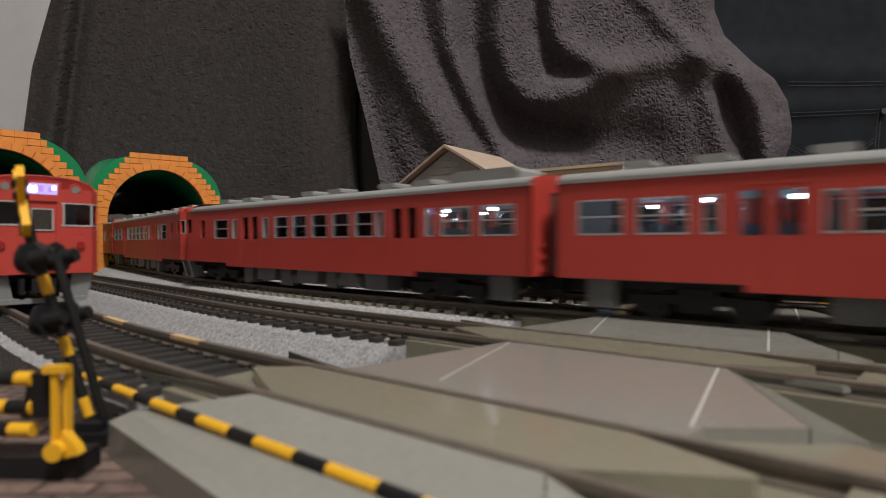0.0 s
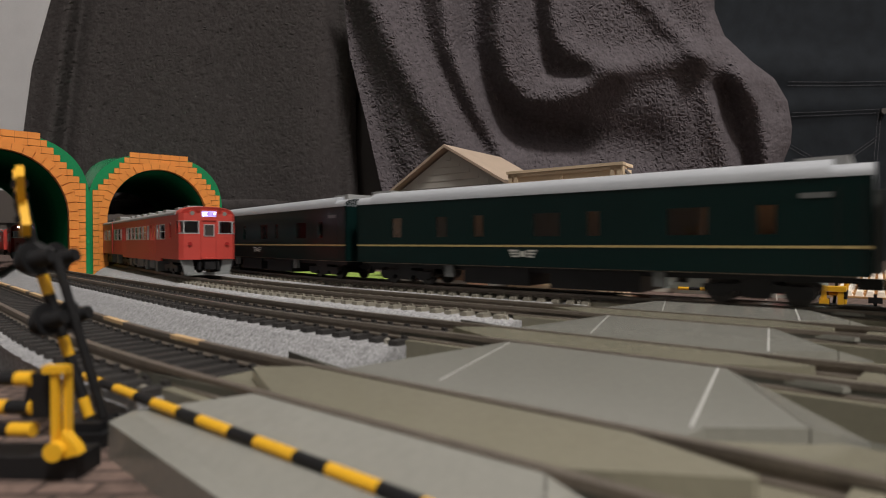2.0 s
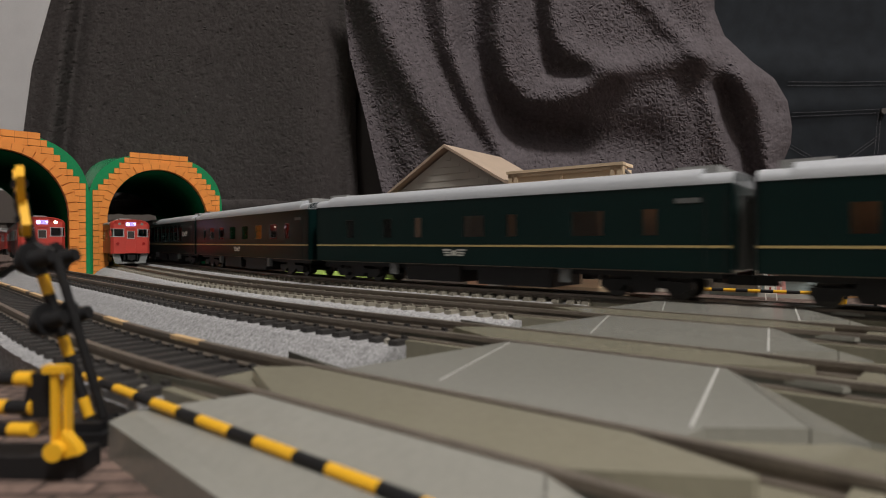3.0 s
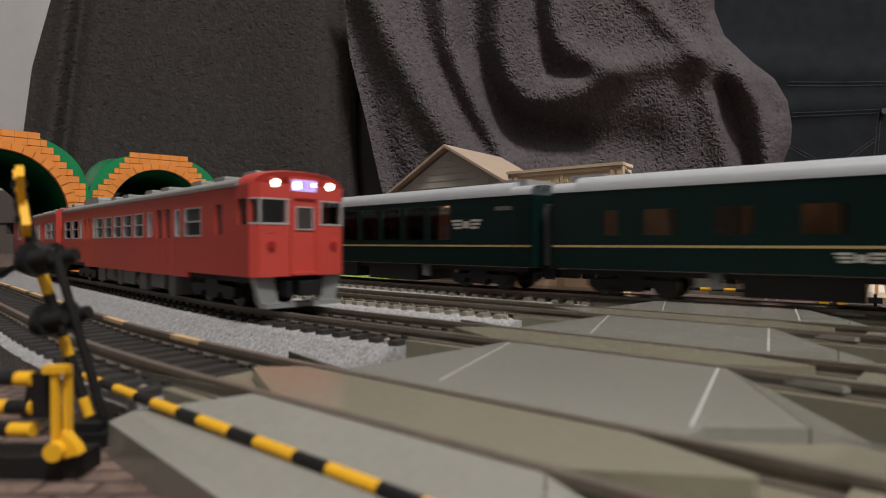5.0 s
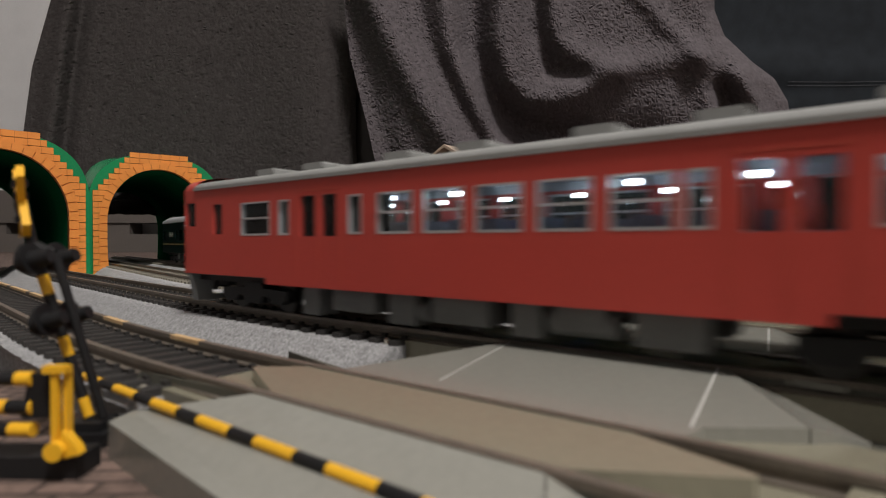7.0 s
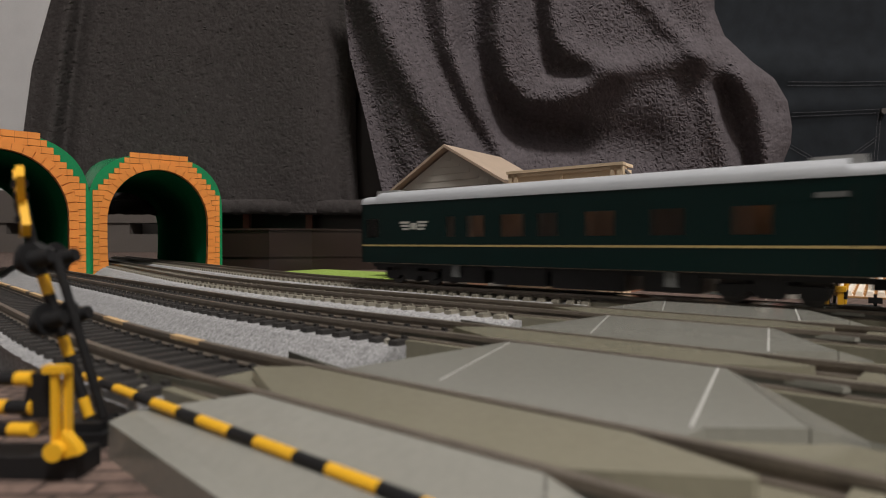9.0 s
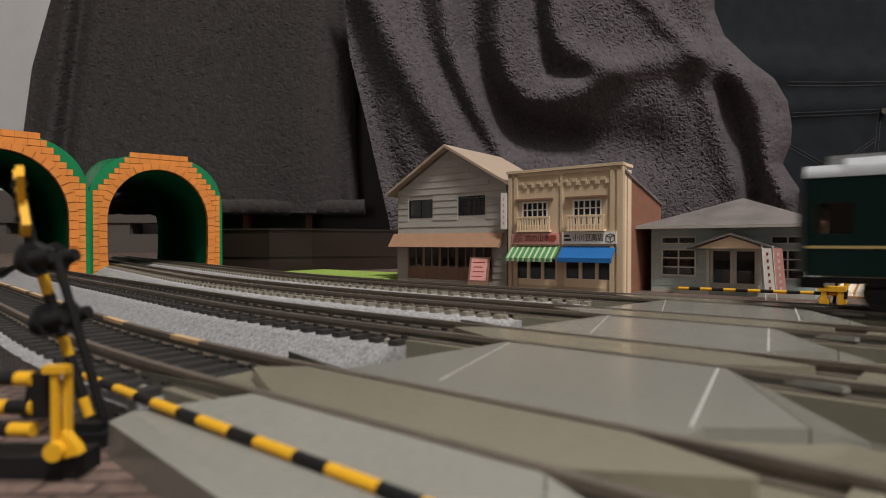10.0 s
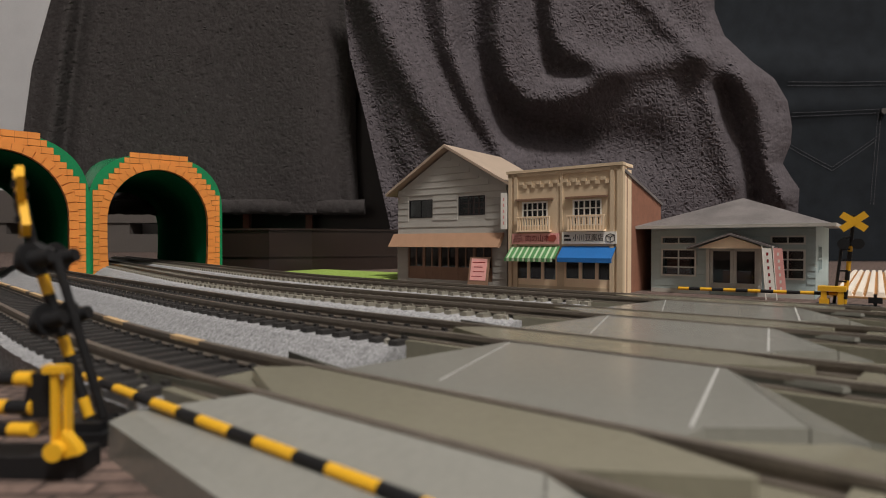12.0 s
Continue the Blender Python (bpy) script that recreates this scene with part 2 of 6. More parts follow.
def track_line(key, ahead=2700.0, behind=1900.0, step=4.0):
    """Points of a track's centre line from the tunnel side (first) to the near end (last), and the index origin at BEND_START."""
    n0 = TRACK_N[key]
    early, legs = BENDS[key]
    pts = []
    start = BEND_START + early
    u, n, gone = start, n0, 0.0
    while gone < ahead:
        pts.append(un(u, n))
        ang, left = 0.0, gone
        for length, turn in legs:
            ang += radians(turn) * min(1.0, left / length)
            left -= length
            if left <= 0:
                break
        if left > 0:
            ang += left / LOOP_RADIUS[key]
        u -= step * math.cos(ang)
        n += step * math.sin(ang)
        gone += step
    pts.reverse()
    k = int(behind / step)
    pts += [un(start + step * (i + 1), n0) for i in range(k)]
    return [Vector(p) for p in pts], step, ahead - early


LINES = {k: track_line(k) for k in TRACK_N}


def along(key, s):
    """The point at s millimetres from the bend's start towards the near end (negative: into the bend)."""
    pts, step, ahead = LINES[key]
    f = (s + ahead - step) / step
    i = max(0, min(len(pts) - 2, int(math.floor(f))))
    return pts[i].lerp(pts[i + 1], f - i)


# ---- room ----
GROUND = 2.2                     # the carpet's pile before the front track


def room():
    bm = bmesh.new()
    box(bm, -1600, 1600, -1400, 1500, -20, 0)
    solo("floor", bm, M_CARPET, "brown woven carpet floor", "floor", "structure")
    bm = bmesh.new()
    ring = [un(-460, -160), un(160, -160), un(160, 27.0), un(-40, 27.0), un(-75, 24.5), un(-460, 24.5)]
    frustum(bm, [(*p, 0.0) for p in ring], [(*p, GROUND) for p in ring])
    solo("carpet", bm, M_CARPET, "brown woven carpet lapping against the roadbed", "carpet", "structure")
    # walls out of view; all but the north one are darkened to limit bounce
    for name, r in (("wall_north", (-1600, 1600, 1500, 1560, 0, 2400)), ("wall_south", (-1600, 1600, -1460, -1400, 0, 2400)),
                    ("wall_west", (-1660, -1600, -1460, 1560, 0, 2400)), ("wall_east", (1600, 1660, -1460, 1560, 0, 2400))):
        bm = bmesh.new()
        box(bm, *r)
        solo(name, bm, M_WALL if name == "wall_north" else M_WALL_LOW_BOUNCE, "papered room wall, out of view", "wall", "structure")
    bm = bmesh.new()
    box(bm, -1660, 1660, -1460, 1560, 2400, 2440)
    solo("ceiling", bm, M_CEIL, "plain white ceiling", "ceiling", "structure")
    # a partition of the same paper close behind the layout
    bm = bmesh.new()
    box(bm, -1600, 1600, 1250, 1290, 0, 2400)
    solo("wall_partition", bm, M_WALL, "pale grey papered wall behind the draped towel", "wall", "structure")


room()


# ---- tracks ----
def sweep(bm, pts, profile):
    """A profile of (offset, height) points drawn along plan points."""
    rings = []
    n = len(pts)
    for i, p in enumerate(pts):
        d = (pts[min(n - 1, i + 1)] - pts[max(0, i - 1)]).normalized()
        side = Vector((-d.y, d.x))
        rings.append([bm.verts.new((p.x + side.x * o, p.y + side.y * o, z)) for o, z in profile])
    k = len(profile)
    for a, b in zip(rings, rings[1:]):
        for j in range(k):
            bm.faces.new((a[j], a[(j + 1) % k], b[(j + 1) % k], b[j]))
    bm.faces.new(rings[0][::-1])
    bm.faces.new(rings[-1])


def ballast_mesh(key, s0, s1):
    """The roadbed: a shouldered bank of fine uneven grains."""
    bm = bmesh.new()
    rng = random.Random(5)
    profile = [(-16.8, 0.0), (-15.3, 0.9), (-13.9, 2.0), (-12.6, 3.1), (-11.3, 4.2), (-10.1, 5.2), (-9.2, 5.5), (-6.5, 5.4), (-4.0, 5.5), (-1.5, 5.5),
               (1.5, 5.5), (4.0, 5.5), (6.5, 5.4), (9.2, 5.5), (10.1, 5.2), (11.3, 4.2), (12.6, 3.1), (13.9, 2.0), (15.3, 0.9), (16.8, 0.0)]
    if key == "d":                # the outer side is cut steep above the carpet
        profile[:5] = [(-9.6, 0.0), (-9.65, 1.2), (-9.7, 2.4), (-9.75, 3.4), (-9.8, 4.4)]
    rings = []
    s = s0
    while s <= s1:
        p, q = along(key, s), along(key, s + 1)
        d = (q - p).normalized()
        ring = []
        for o, z in profile:
            j = 0.0 if z == 0.0 else 0.09
            oo = o + rng.uniform(-j, j)
            ring.append(bm.verts.new((p.x - d.y * oo, p.y + d.x * oo, z + rng.uniform(-j, j))))
        rings.append(ring)
        s += 0.7
    bm.faces.new(rings[-1])
    for a, b in zip(rings, rings[1:]):
        for j in range(len(profile) - 1):
            bm.faces.new((a[j], a[j + 1], b[j + 1], b[j]))
    return bm




def track(key, label, sleeper_mat, ballast_mat, s0, s1, bright_lengths):
    th = thing("railway_track", label, "railway track", "parallel model railway tracks", "structure")
    part("ballast", ballast_mesh(key, s0, s1 - 0.0), ballast_mat, th)
    # after the crossing the roadbed goes on out of view
    rail_pts = [along(key, s0 + i * 4.0) for i in range(int((330 - s0) / 4.0))]
    for side in (-1, 1):
        bm = bmesh.new()
        o = side * 4.75
        sweep(bm, rail_pts, [(o - 0.8, 6.1), (o - 0.8, 6.3), (o - 0.25, 6.42), (o - 0.25, 6.9), (o - 0.42, 7.05), (o - 0.42, RAIL_TOP),
                             (o + 0.42, RAIL_TOP), (o + 0.42, 7.05), (o + 0.25, 6.9), (o + 0.25, 6.42), (o + 0.8, 6.3), (o + 0.8, 6.1)])
        part("rail", bm, M_RAIL, th)
    bm = bmesh.new()
    frustum(bm, [(-0.95, -8.5, 4.6), (0.95, -8.5, 4.6), (0.95, 8.5, 4.6), (-0.95, 8.5, 4.6)],
            [(-0.8, -8.35, 6.2), (0.8, -8.35, 6.2), (0.8, 8.35, 6.2), (-0.8, 8.35, 6.2)])
    for o in (-4.75, 4.75):
        for w in (-1.1, 1.1):
            box(bm, -0.4, 0.4, o + w - 0.3, o + w + 0.3, 6.1, 6.6)
    me = finish("sleeper", bm, sleeper_mat)
    s = s0 + 2
    while s < s1 - 1:
        p, q = along(key, s - 1), along(key, s + 1)
        ob = new("sleeper", me)
        ob.parent = th
        ob.matrix_basis = at((p.x + q.x) / 2, (p.y + q.y) / 2, 0, math.degrees(math.atan2(q.y - p.y, q.x - p.x)))
        s += 3.9
    if bright_lengths:
        # bright orange-tan lengths along the rail head
        for s, w in ((-168, 34), (-128, 24), (-99, 15), (-79, 16), (-59, 9), (-34, 10), (-6, 8)):
            bm = bmesh.new()
            sweep(bm, [along(key, s + w * i / 4) for i in range(5)], [(4.3, RAIL_TOP - 0.5), (4.3, RAIL_TOP + 0.03), (5.3, RAIL_TOP + 0.03), (5.3, RAIL_TOP - 0.5)])
            part("bright_rail_head", bm, M_RAIL_BRIGHT, th, "bright orange-tan length of rail head")
    return th


END_S = 17.0


def joint_screws(key):
    """Small bright screw heads at the end of a roadbed."""
    th = thing("roadbed_screw", "tiny bright metal screw heads at the roadbed joint", "screws", "roadbed screws")
    for o, s in ((-7.4, 14.0), (7.4, 14.5)):
        p = along(key, s)
        d = (along(key, s + 1) - p).normalized()
        c = (p.x - d.y * o, p.y + d.x * o)
        bm = bmesh.new()
        cyl(bm, (*c, 5.2), (*c, 6.1), 0.55, 0.5, 12)
        cyl(bm, (*c, 6.1), (*c, 6.35), 0.5, 0.2, 12)
        part("screw_head", bm, M_SCREW, th, smooth=True)


track("d", "dark-sleepered model track on grey ballast", M_SLEEPER, M_BALLAST, -330, END_S, True)
track("c", "dark-sleepered model track on grey ballast beside the crossing", M_SLEEPER, M_BALLAST, -380, END_S, False)
track("b", "concrete-sleepered model track on pale grey ballast", M_SLEEPER_PC, M_BALLAST_LIGHT, -520, END_S, False)
track("a", "concrete-sleepered model track on pale grey ballast by the houses", M_SLEEPER_PC, M_BALLAST_LIGHT, -540, END_S, False)


for track_key in TRACK_N:
    joint_screws(track_key)


def solid(bm, ring):
    """A block from (u, n, z of the top, z of the foot) corners."""
    frustum(bm, [(*un(u, n), z0) for u, n, z1, z0 in ring], [(*un(u, n), z1) for u, n, z1, z0 in ring])


def kit(th, name, rings, material, label="", bevel=0.12):
    bm = bmesh.new()
    for ring in rings:
        solid(bm, ring)
    return part(name, bm, material, th, label, bevel=bevel)


PLATE_TOP = 7.45
ROAD_LINE_NEAR, ROAD_LINE_FAR = -10.0, -12.6


def between_panel(th, lo, hi):
    """The panel between two tracks: flat top, hidden fall at one end, bright fall at the other, flared corners."""
    t = PLATE_TOP
    a, b = lo + 5.1, hi - 5.1
    panel = kit(th, "panel", [
        [(-42.3, a, t, 1.0), (-9.9, a, t, 1.0), (-9.3, a + 3.2, t, 1.0), (-3.6, a + 7.4, t, 1.0), (-12.0, b, t, 1.0), (-37.2, b, t, 1.0)],
        [(-52.5, a + 4.2, 2.2, 1.0), (-42.2, a + 0.05, t - 0.05, 1.0), (-37.1, b - 0.05, t - 0.05, 1.0), (-46.5, b - 0.05, 2.0, 1.0)],
    ], M_PLATE)
    # the end slope keeps the plate grey; the flare's colour carries shade
    kit(panel, "end_slope", [[(-3.5, a + 7.5, t - 0.03, 1.0), (-0.3, a + 11.2, 6.1, 1.0), (-8.6, b - 0.04, 6.1, 1.0), (-11.9, b - 0.04, t - 0.03, 1.0)]], M_PLATE, "bevelled end of the panel")
    kit(panel, "flare", [[(-54.0, a + 2.9, 7.5, 1.0), (-42.4, a - 0.02, t + 0.02, 1.0), (-41.8, a + 0.6, t + 0.02, 1.0), (-53.0, a + 4.4, 6.6, 1.0)]], M_PLATE_SHADE, "flared guard beside the rail")
    # the flank of the next roadbed, bare where the panel falls away
    kit(th, "roadbed_flank", [[(-59.5, b - 1.2, 2.0, 0.5), (-55.4, b + 0.1, 6.9, 0.5), (-36.0, b + 0.1, 7.2, 0.5), (-36.0, b + 1.5, 7.2, 0.5), (-54.0, b + 1.5, 6.9, 0.5)],
                              [(-12.3, b + 0.02, 7.2, 0.5), (120.0, b + 0.02, 6.9, 0.5), (120.0, b + 1.5, 6.9, 0.5), (-12.3, b + 1.5, 7.2, 0.5)]], M_PLATE_SHADE, "flank of the roadbed with shade in its colour")
    kit(th, "roadbed_lip", [[(-9.4, b + 0.3, 7.28, 6.6), (-2.4, b - 0.5, 7.2, 6.6), (-1.4, b + 0.4, 7.2, 6.6), (-8.4, b + 1.4, 7.28, 6.6)]], M_PLATE)
    kit(th, "roadbed_shoulder", [[(-11.0, a + 0.5, 6.75, 1.0), (120.0, a + 0.5, 6.75, 1.0), (120.0, a + 7.0, 6.3, 1.0), (-2.6, a + 9.4, 6.2, 1.0), (-9.2, a + 4.0, 6.5, 1.0)]], M_PLATE_IN, "olive-grey shoulder beside the rail")
    for ua, ub, w in ((ROAD_LINE_NEAR, ROAD_LINE_FAR, 0.13), (-31.6, -36.7, 0.07)):
        p, q = (a + 2.6, ua), (b - 0.5, ub)
        kit(th, "road_line", [[(p[1] - w, p[0], t + 0.06, t - 0.2), (p[1] + w, p[0], t + 0.06, t - 0.2), (q[1] + w, q[0], t + 0.06, t - 0.2), (q[1] - w, q[0], t + 0.06, t - 0.2)]],
            M_LINE, "white painted road edge line", bevel=0.0)


def crossing():
    th = thing("level_crossing", "grey plastic level crossing panels between the rails", "level crossing", "", "structure")
    t = PLATE_TOP
    kit(th, "base", [[(-52, 28, 3.0, 0.3), (130, 28, 3.0, 0.3), (130, 152, 3.0, 0.3), (-52, 152, 3.0, 0.3)]], M_PLATE_SHADE, "grey crossing base with shade in its colour")
    for lo, hi in (("d", "c"), ("c", "b"), ("b", "a")):
        between_panel(th, TRACK_N[lo], TRACK_N[hi])
    # the ramp on the viewer's side
    n1 = TRACK_N["d"] - 5.1
    ramp = kit(th, "panel", [[(-50.4, 20.2, 5.2, 0.0), (-8.4, 16.4, 4.4, 0.0), (-14.4, n1, t, 0.0), (-41.2, n1, t, 0.0), (-50.9, 22.4, 5.5, 0.0)]], M_PLATE, bevel=0.2)
    kit(ramp, "end_slope", [[(-8.3, 16.5, 4.35, 0.0), (-5.2, 17.5, 3.2, 0.0), (-10.4, n1, 6.0, 0.0), (-14.3, n1, t - 0.05, 0.0)]], M_PLATE, "bevelled end of the ramp")
    kit(th, "roadbed_flank", [[(-63.5, n1 - 1.6, 2.0, 0.0), (-60.2, n1 - 0.6, 6.8, 0.0), (-40.6, n1 + 0.04, 7.3, 0.0), (-40.6, n1 + 0.5, 7.3, 0.0), (-60.2, n1 + 0.9, 6.8, 0.0), (-63.0, n1 + 0.6, 2.0, 0.0)],
                              [(-14.2, n1 + 0.03, 7.1, 0.0), (60.0, n1 + 0.03, 6.7, 0.0), (60.0, n1 + 0.6, 6.7, 0.0), (-14.2, n1 + 0.6, 7.1, 0.0)]], M_PLATE_SHADE, "flank of the roadbed with shade in its colour")
    # the ramp on the houses' side
    n2 = TRACK_N["a"] + 5.1
    kit(th, "panel", [[(-42.0, n2, t, 0.0), (-6.0, n2, t, 0.0), (-11.5, n2 + 36, 0.9, 0.0), (-37.5, n2 + 36, 0.9, 0.0)]], M_PLATE, bevel=0.2)
    for key in TRACK_N:
        n = TRACK_N[key]
        # between the rails: a kite-ended plate over a lower bed
        kit(th, "centre_panel", [[(-50.2, n + 0.7, t, 5.0), (-40.0, n - 4.25, t, 5.0), (-14.2, n - 4.25, t, 5.0), (-5.2, n + 0.9, t, 5.0), (-5.0, n + 1.6, t, 5.0), (-12.9, n + 4.25, t, 5.0), (-46.0, n + 4.25, t, 5.0)]],
            M_PLATE_IN, "olive-grey panel between two rails")
        kit(th, "bed", [[(-55, n - 6.6, 6.1, 1.0), (130, n - 6.6, 6.1, 1.0), (130, n + 6.6, 6.1, 1.0), (-55, n + 6.6, 6.1, 1.0)]], M_PLATE_IN, "olive-grey track bed under the panels")
        kit(th, "raised_bed", [[(-2.0, n - 4.2, 6.95, 6.0), (125.0, n - 4.2, 6.95, 6.0), (125.0, n + 4.2, 6.95, 6.0), (-1.0, n + 4.2, 6.95, 6.0)]], M_PLATE_IN)
        for k in range(7):
            u = 3.0 + k * 7.5
            kit(th, "bed_rib", [[(u, n - 3.6, 7.2, 6.9), (u + 2.6, n - 3.6, 7.2, 6.9), (u + 2.6, n + 3.6, 7.2, 6.9), (u, n + 3.6, 7.2, 6.9)]], M_PLATE_IN)


crossing()


# ---- tunnels ----
def arch(half, foot, top, n=28):
    """An arch outline from the left foot over the crown to the right foot: (x, z) points."""
    pts = [(-half * 0.97, 0.0), (-half, foot * 0.5)]
    for i in range(n + 1):
        a = math.pi * (1 - i / n)
        pts.append((half * math.cos(a), foot + (top - foot) * math.sin(a)))
    pts += [(half, foot * 0.5), (half * 0.97, 0.0)]
    return pts


INNER, OUTER = 28.2, 35.6


def hill(half, top, n=28):
    """The shell's outline: as arch(), but fuller at the shoulders."""
    pts = [(-half, 0.0), (-half, 20.0)]
    for i in range(n + 1):
        a = math.pi * (1 - i / n)
        c, s = math.cos(a), math.sin(a)
        pts.append((half * math.copysign(abs(c) ** 0.8, c), 40 + (top - 40) * abs(s) ** 0.85))
    return pts + [(half, 20.0), (half, 0.0)]


def tunnel(m, label, length, depth=5.0):
    th = thing("toy_tunnel", label, "toy tunnel", "pair of toy tunnels", "", m)
    inner = arch(INNER, 33.0, 65.4)
    outer = hill(37.0, 73.0)
    rng = random.Random(11)
    bm = bmesh.new()
    rows = 16
    prev = None
    for k in range(rows + 1):
        y = depth * 0.6 + (length - depth) * k / rows
        swell = 1.2 + 4.0 * min(1.0, k / 3)
        ring = []
        for i, (x, z) in enumerate(outer):
            w = 1 + (swell + 2.6 * noise.noise(Vector((x * 0.045, y * 0.03, z * 0.045))) * min(1.0, k / 2)) / 60
            ring.append(bm.verts.new((x * w, y, z * w)))
        for x, z in reversed(inner):
            ring.append(bm.verts.new((x * 1.01, y, z * 1.005)))
        if prev:
            cnt = len(ring)
            for i in range(cnt):
                bm.faces.new((prev[i], prev[(i + 1) % cnt], ring[(i + 1) % cnt], ring[i]))
        if k in (0, rows):
            m0 = len(inner)
            for i in range(m0 - 1):
                bm.faces.new((ring[i], ring[i + 1], ring[2 * m0 - 2 - i], ring[2 * m0 - 1 - i]))
        prev = ring
    part("tunnel_shell", bm, M_TUNNEL, th, "moulded glossy green plastic hill shell", smooth=True)
    # added sheet just inside the shell; its darker green stands for shade
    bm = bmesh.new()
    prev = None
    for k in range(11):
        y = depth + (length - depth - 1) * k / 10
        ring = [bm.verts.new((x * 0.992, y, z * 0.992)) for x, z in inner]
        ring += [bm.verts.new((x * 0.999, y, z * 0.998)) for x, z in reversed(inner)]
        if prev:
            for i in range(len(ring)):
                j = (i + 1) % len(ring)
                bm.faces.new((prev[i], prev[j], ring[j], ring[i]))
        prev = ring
    part("shade_lining", bm, M_TUNNEL_SHADE, th, "inside of the green shell, shade put into its colour", smooth=True)
    # the portal: a backing, wedge stones round the arch, stepped courses outside them
    bm = bmesh.new()
    ring = 4.2
    outline = arch(INNER + ring, 33.0, 65.4 + ring)
    lo = [bm.verts.new((x, 0.5, z)) for x, z in inner] + [bm.verts.new((x, 0.5, z)) for x, z in reversed(outline)]
    hi = [bm.verts.new((x, depth, z)) for x, z in inner] + [bm.verts.new((x, depth, z)) for x, z in reversed(outline)]
    n = len(inner)
    for i in range(2 * n):
        j = (i + 1) % (2 * n)
        bm.faces.new((lo[i], lo[j], hi[j], hi[i]))
    for i in range(n - 1):
        bm.faces.new((lo[i], lo[i + 1], lo[2 * n - 2 - i], lo[2 * n - 1 - i]))
        bm.faces.new((hi[i], hi[i + 1], hi[2 * n - 2 - i], hi[2 * n - 1 - i]))
    portal = part("portal", bm, M_MORTAR, th, "orange brick-patterned arch front")
    # wedge stones, evenly spaced along the arch
    length_at = [0.0]
    for a, b in zip(inner, inner[1:]):
        length_at.append(length_at[-1] + math.hypot(b[0] - a[0], b[1] - a[1]))

    def on(line, f):
        d = f * length_at[-1]
        for i in range(len(length_at) - 1):
            if d <= length_at[i + 1] + 1e-9:
                g = (d - length_at[i]) / (length_at[i + 1] - length_at[i])
                return (line[i][0] + (line[i + 1][0] - line[i][0]) * g, line[i][1] + (line[i + 1][1] - line[i][1]) * g)
        return line[-1]
    stones = 36
    for i in range(stones):
        f0, f1 = (i + 0.05) / stones, (i + 0.95) / stones
        a, b, c, d = on(inner, f0), on(inner, f1), on(outline, f1), on(outline, f0)
        bm = bmesh.new()
        prism(bm, [a, b, c, d], "y", rng.uniform(-0.15, 0.1), depth * 0.9)
        part("brick", bm, M_BRICK, portal, bevel=0.5)
    # stepped courses
    course = 3.4
    wall = bmesh.new()
    for k in range(22):
        z0 = k * course + 0.14
        z1 = z0 + course - 0.28
        edge = OUTER if z0 < 51 else OUTER - (math.floor((z0 - 51) / course) + 1) * 2.75
        if z0 > 65.4 + ring:
            ringx = 0.0
        elif z0 <= 33:
            ringx = INNER + ring * 0.75
        else:
            q = min(1.0, (z1 - 33) / (32.4 + ring))
            ringx = (INNER + ring) * math.sqrt(max(0.0, 1 - q * q)) - 0.6
        box(wall, -edge + 0.3, -max(0.0, ringx - 1.5), 0.62, depth * 0.9, z0, z1)
        box(wall, max(0.0, ringx - 1.5), edge - 0.3, 0.62, depth * 0.9, z0, z1)
        for side in (-1, 1):
            x = edge
            shift = 0 if k % 2 else 2.4
            while x > ringx + 0.3:
                w = min(5.2 - shift, x - ringx)
                shift = 0
                bm = bmesh.new()
                prism(bm, [(side * (x - w + 0.14), z0), (side * (x - 0.14), z0), (side * (x - 0.14), z1), (side * (x - w + 0.14), z1)], "y", 0.3 + rng.uniform(-0.2, 0.2), depth * 0.95)
                part("brick", bm, M_BRICK, portal, bevel=0.5)
                x -= w
    part("backing", wall, M_MORTAR, th, weld=True)
    return th


tunnel(at(-175.3, 351.5, 0, 35.5), "green toy tunnel with orange brick portal over two tracks", 190)
tunnel(at(-212.5, 272, 0, 42.0), "green toy tunnel with orange brick portal over the front tracks", 190)


# ---- towel, denim and furniture behind ----
def ridge_field(ridges):
    """A relief made of soft ridges (or, with a negative height, hollows) along lines: f(x, z) for arrays."""
    def field(x, z):
        x, z = np.asarray(x, float), np.asarray(z, float)
        h = np.zeros(x.shape)
        for pts, amp, wid in ridges:
            best = np.full(x.shape, 1e9)
            for (ax, az), (bx, bz) in zip(pts, pts[1:]):
                dx, dz = bx - ax, bz - az
                g = np.clip(((x - ax) * dx + (z - az) * dz) / (dx * dx + dz * dz), 0, 1)
                best = np.minimum(best, np.hypot(x - ax - dx * g, z - az - dz * g))
            h += amp * np.exp(-(best / wid) ** 2)
        return h
    return field


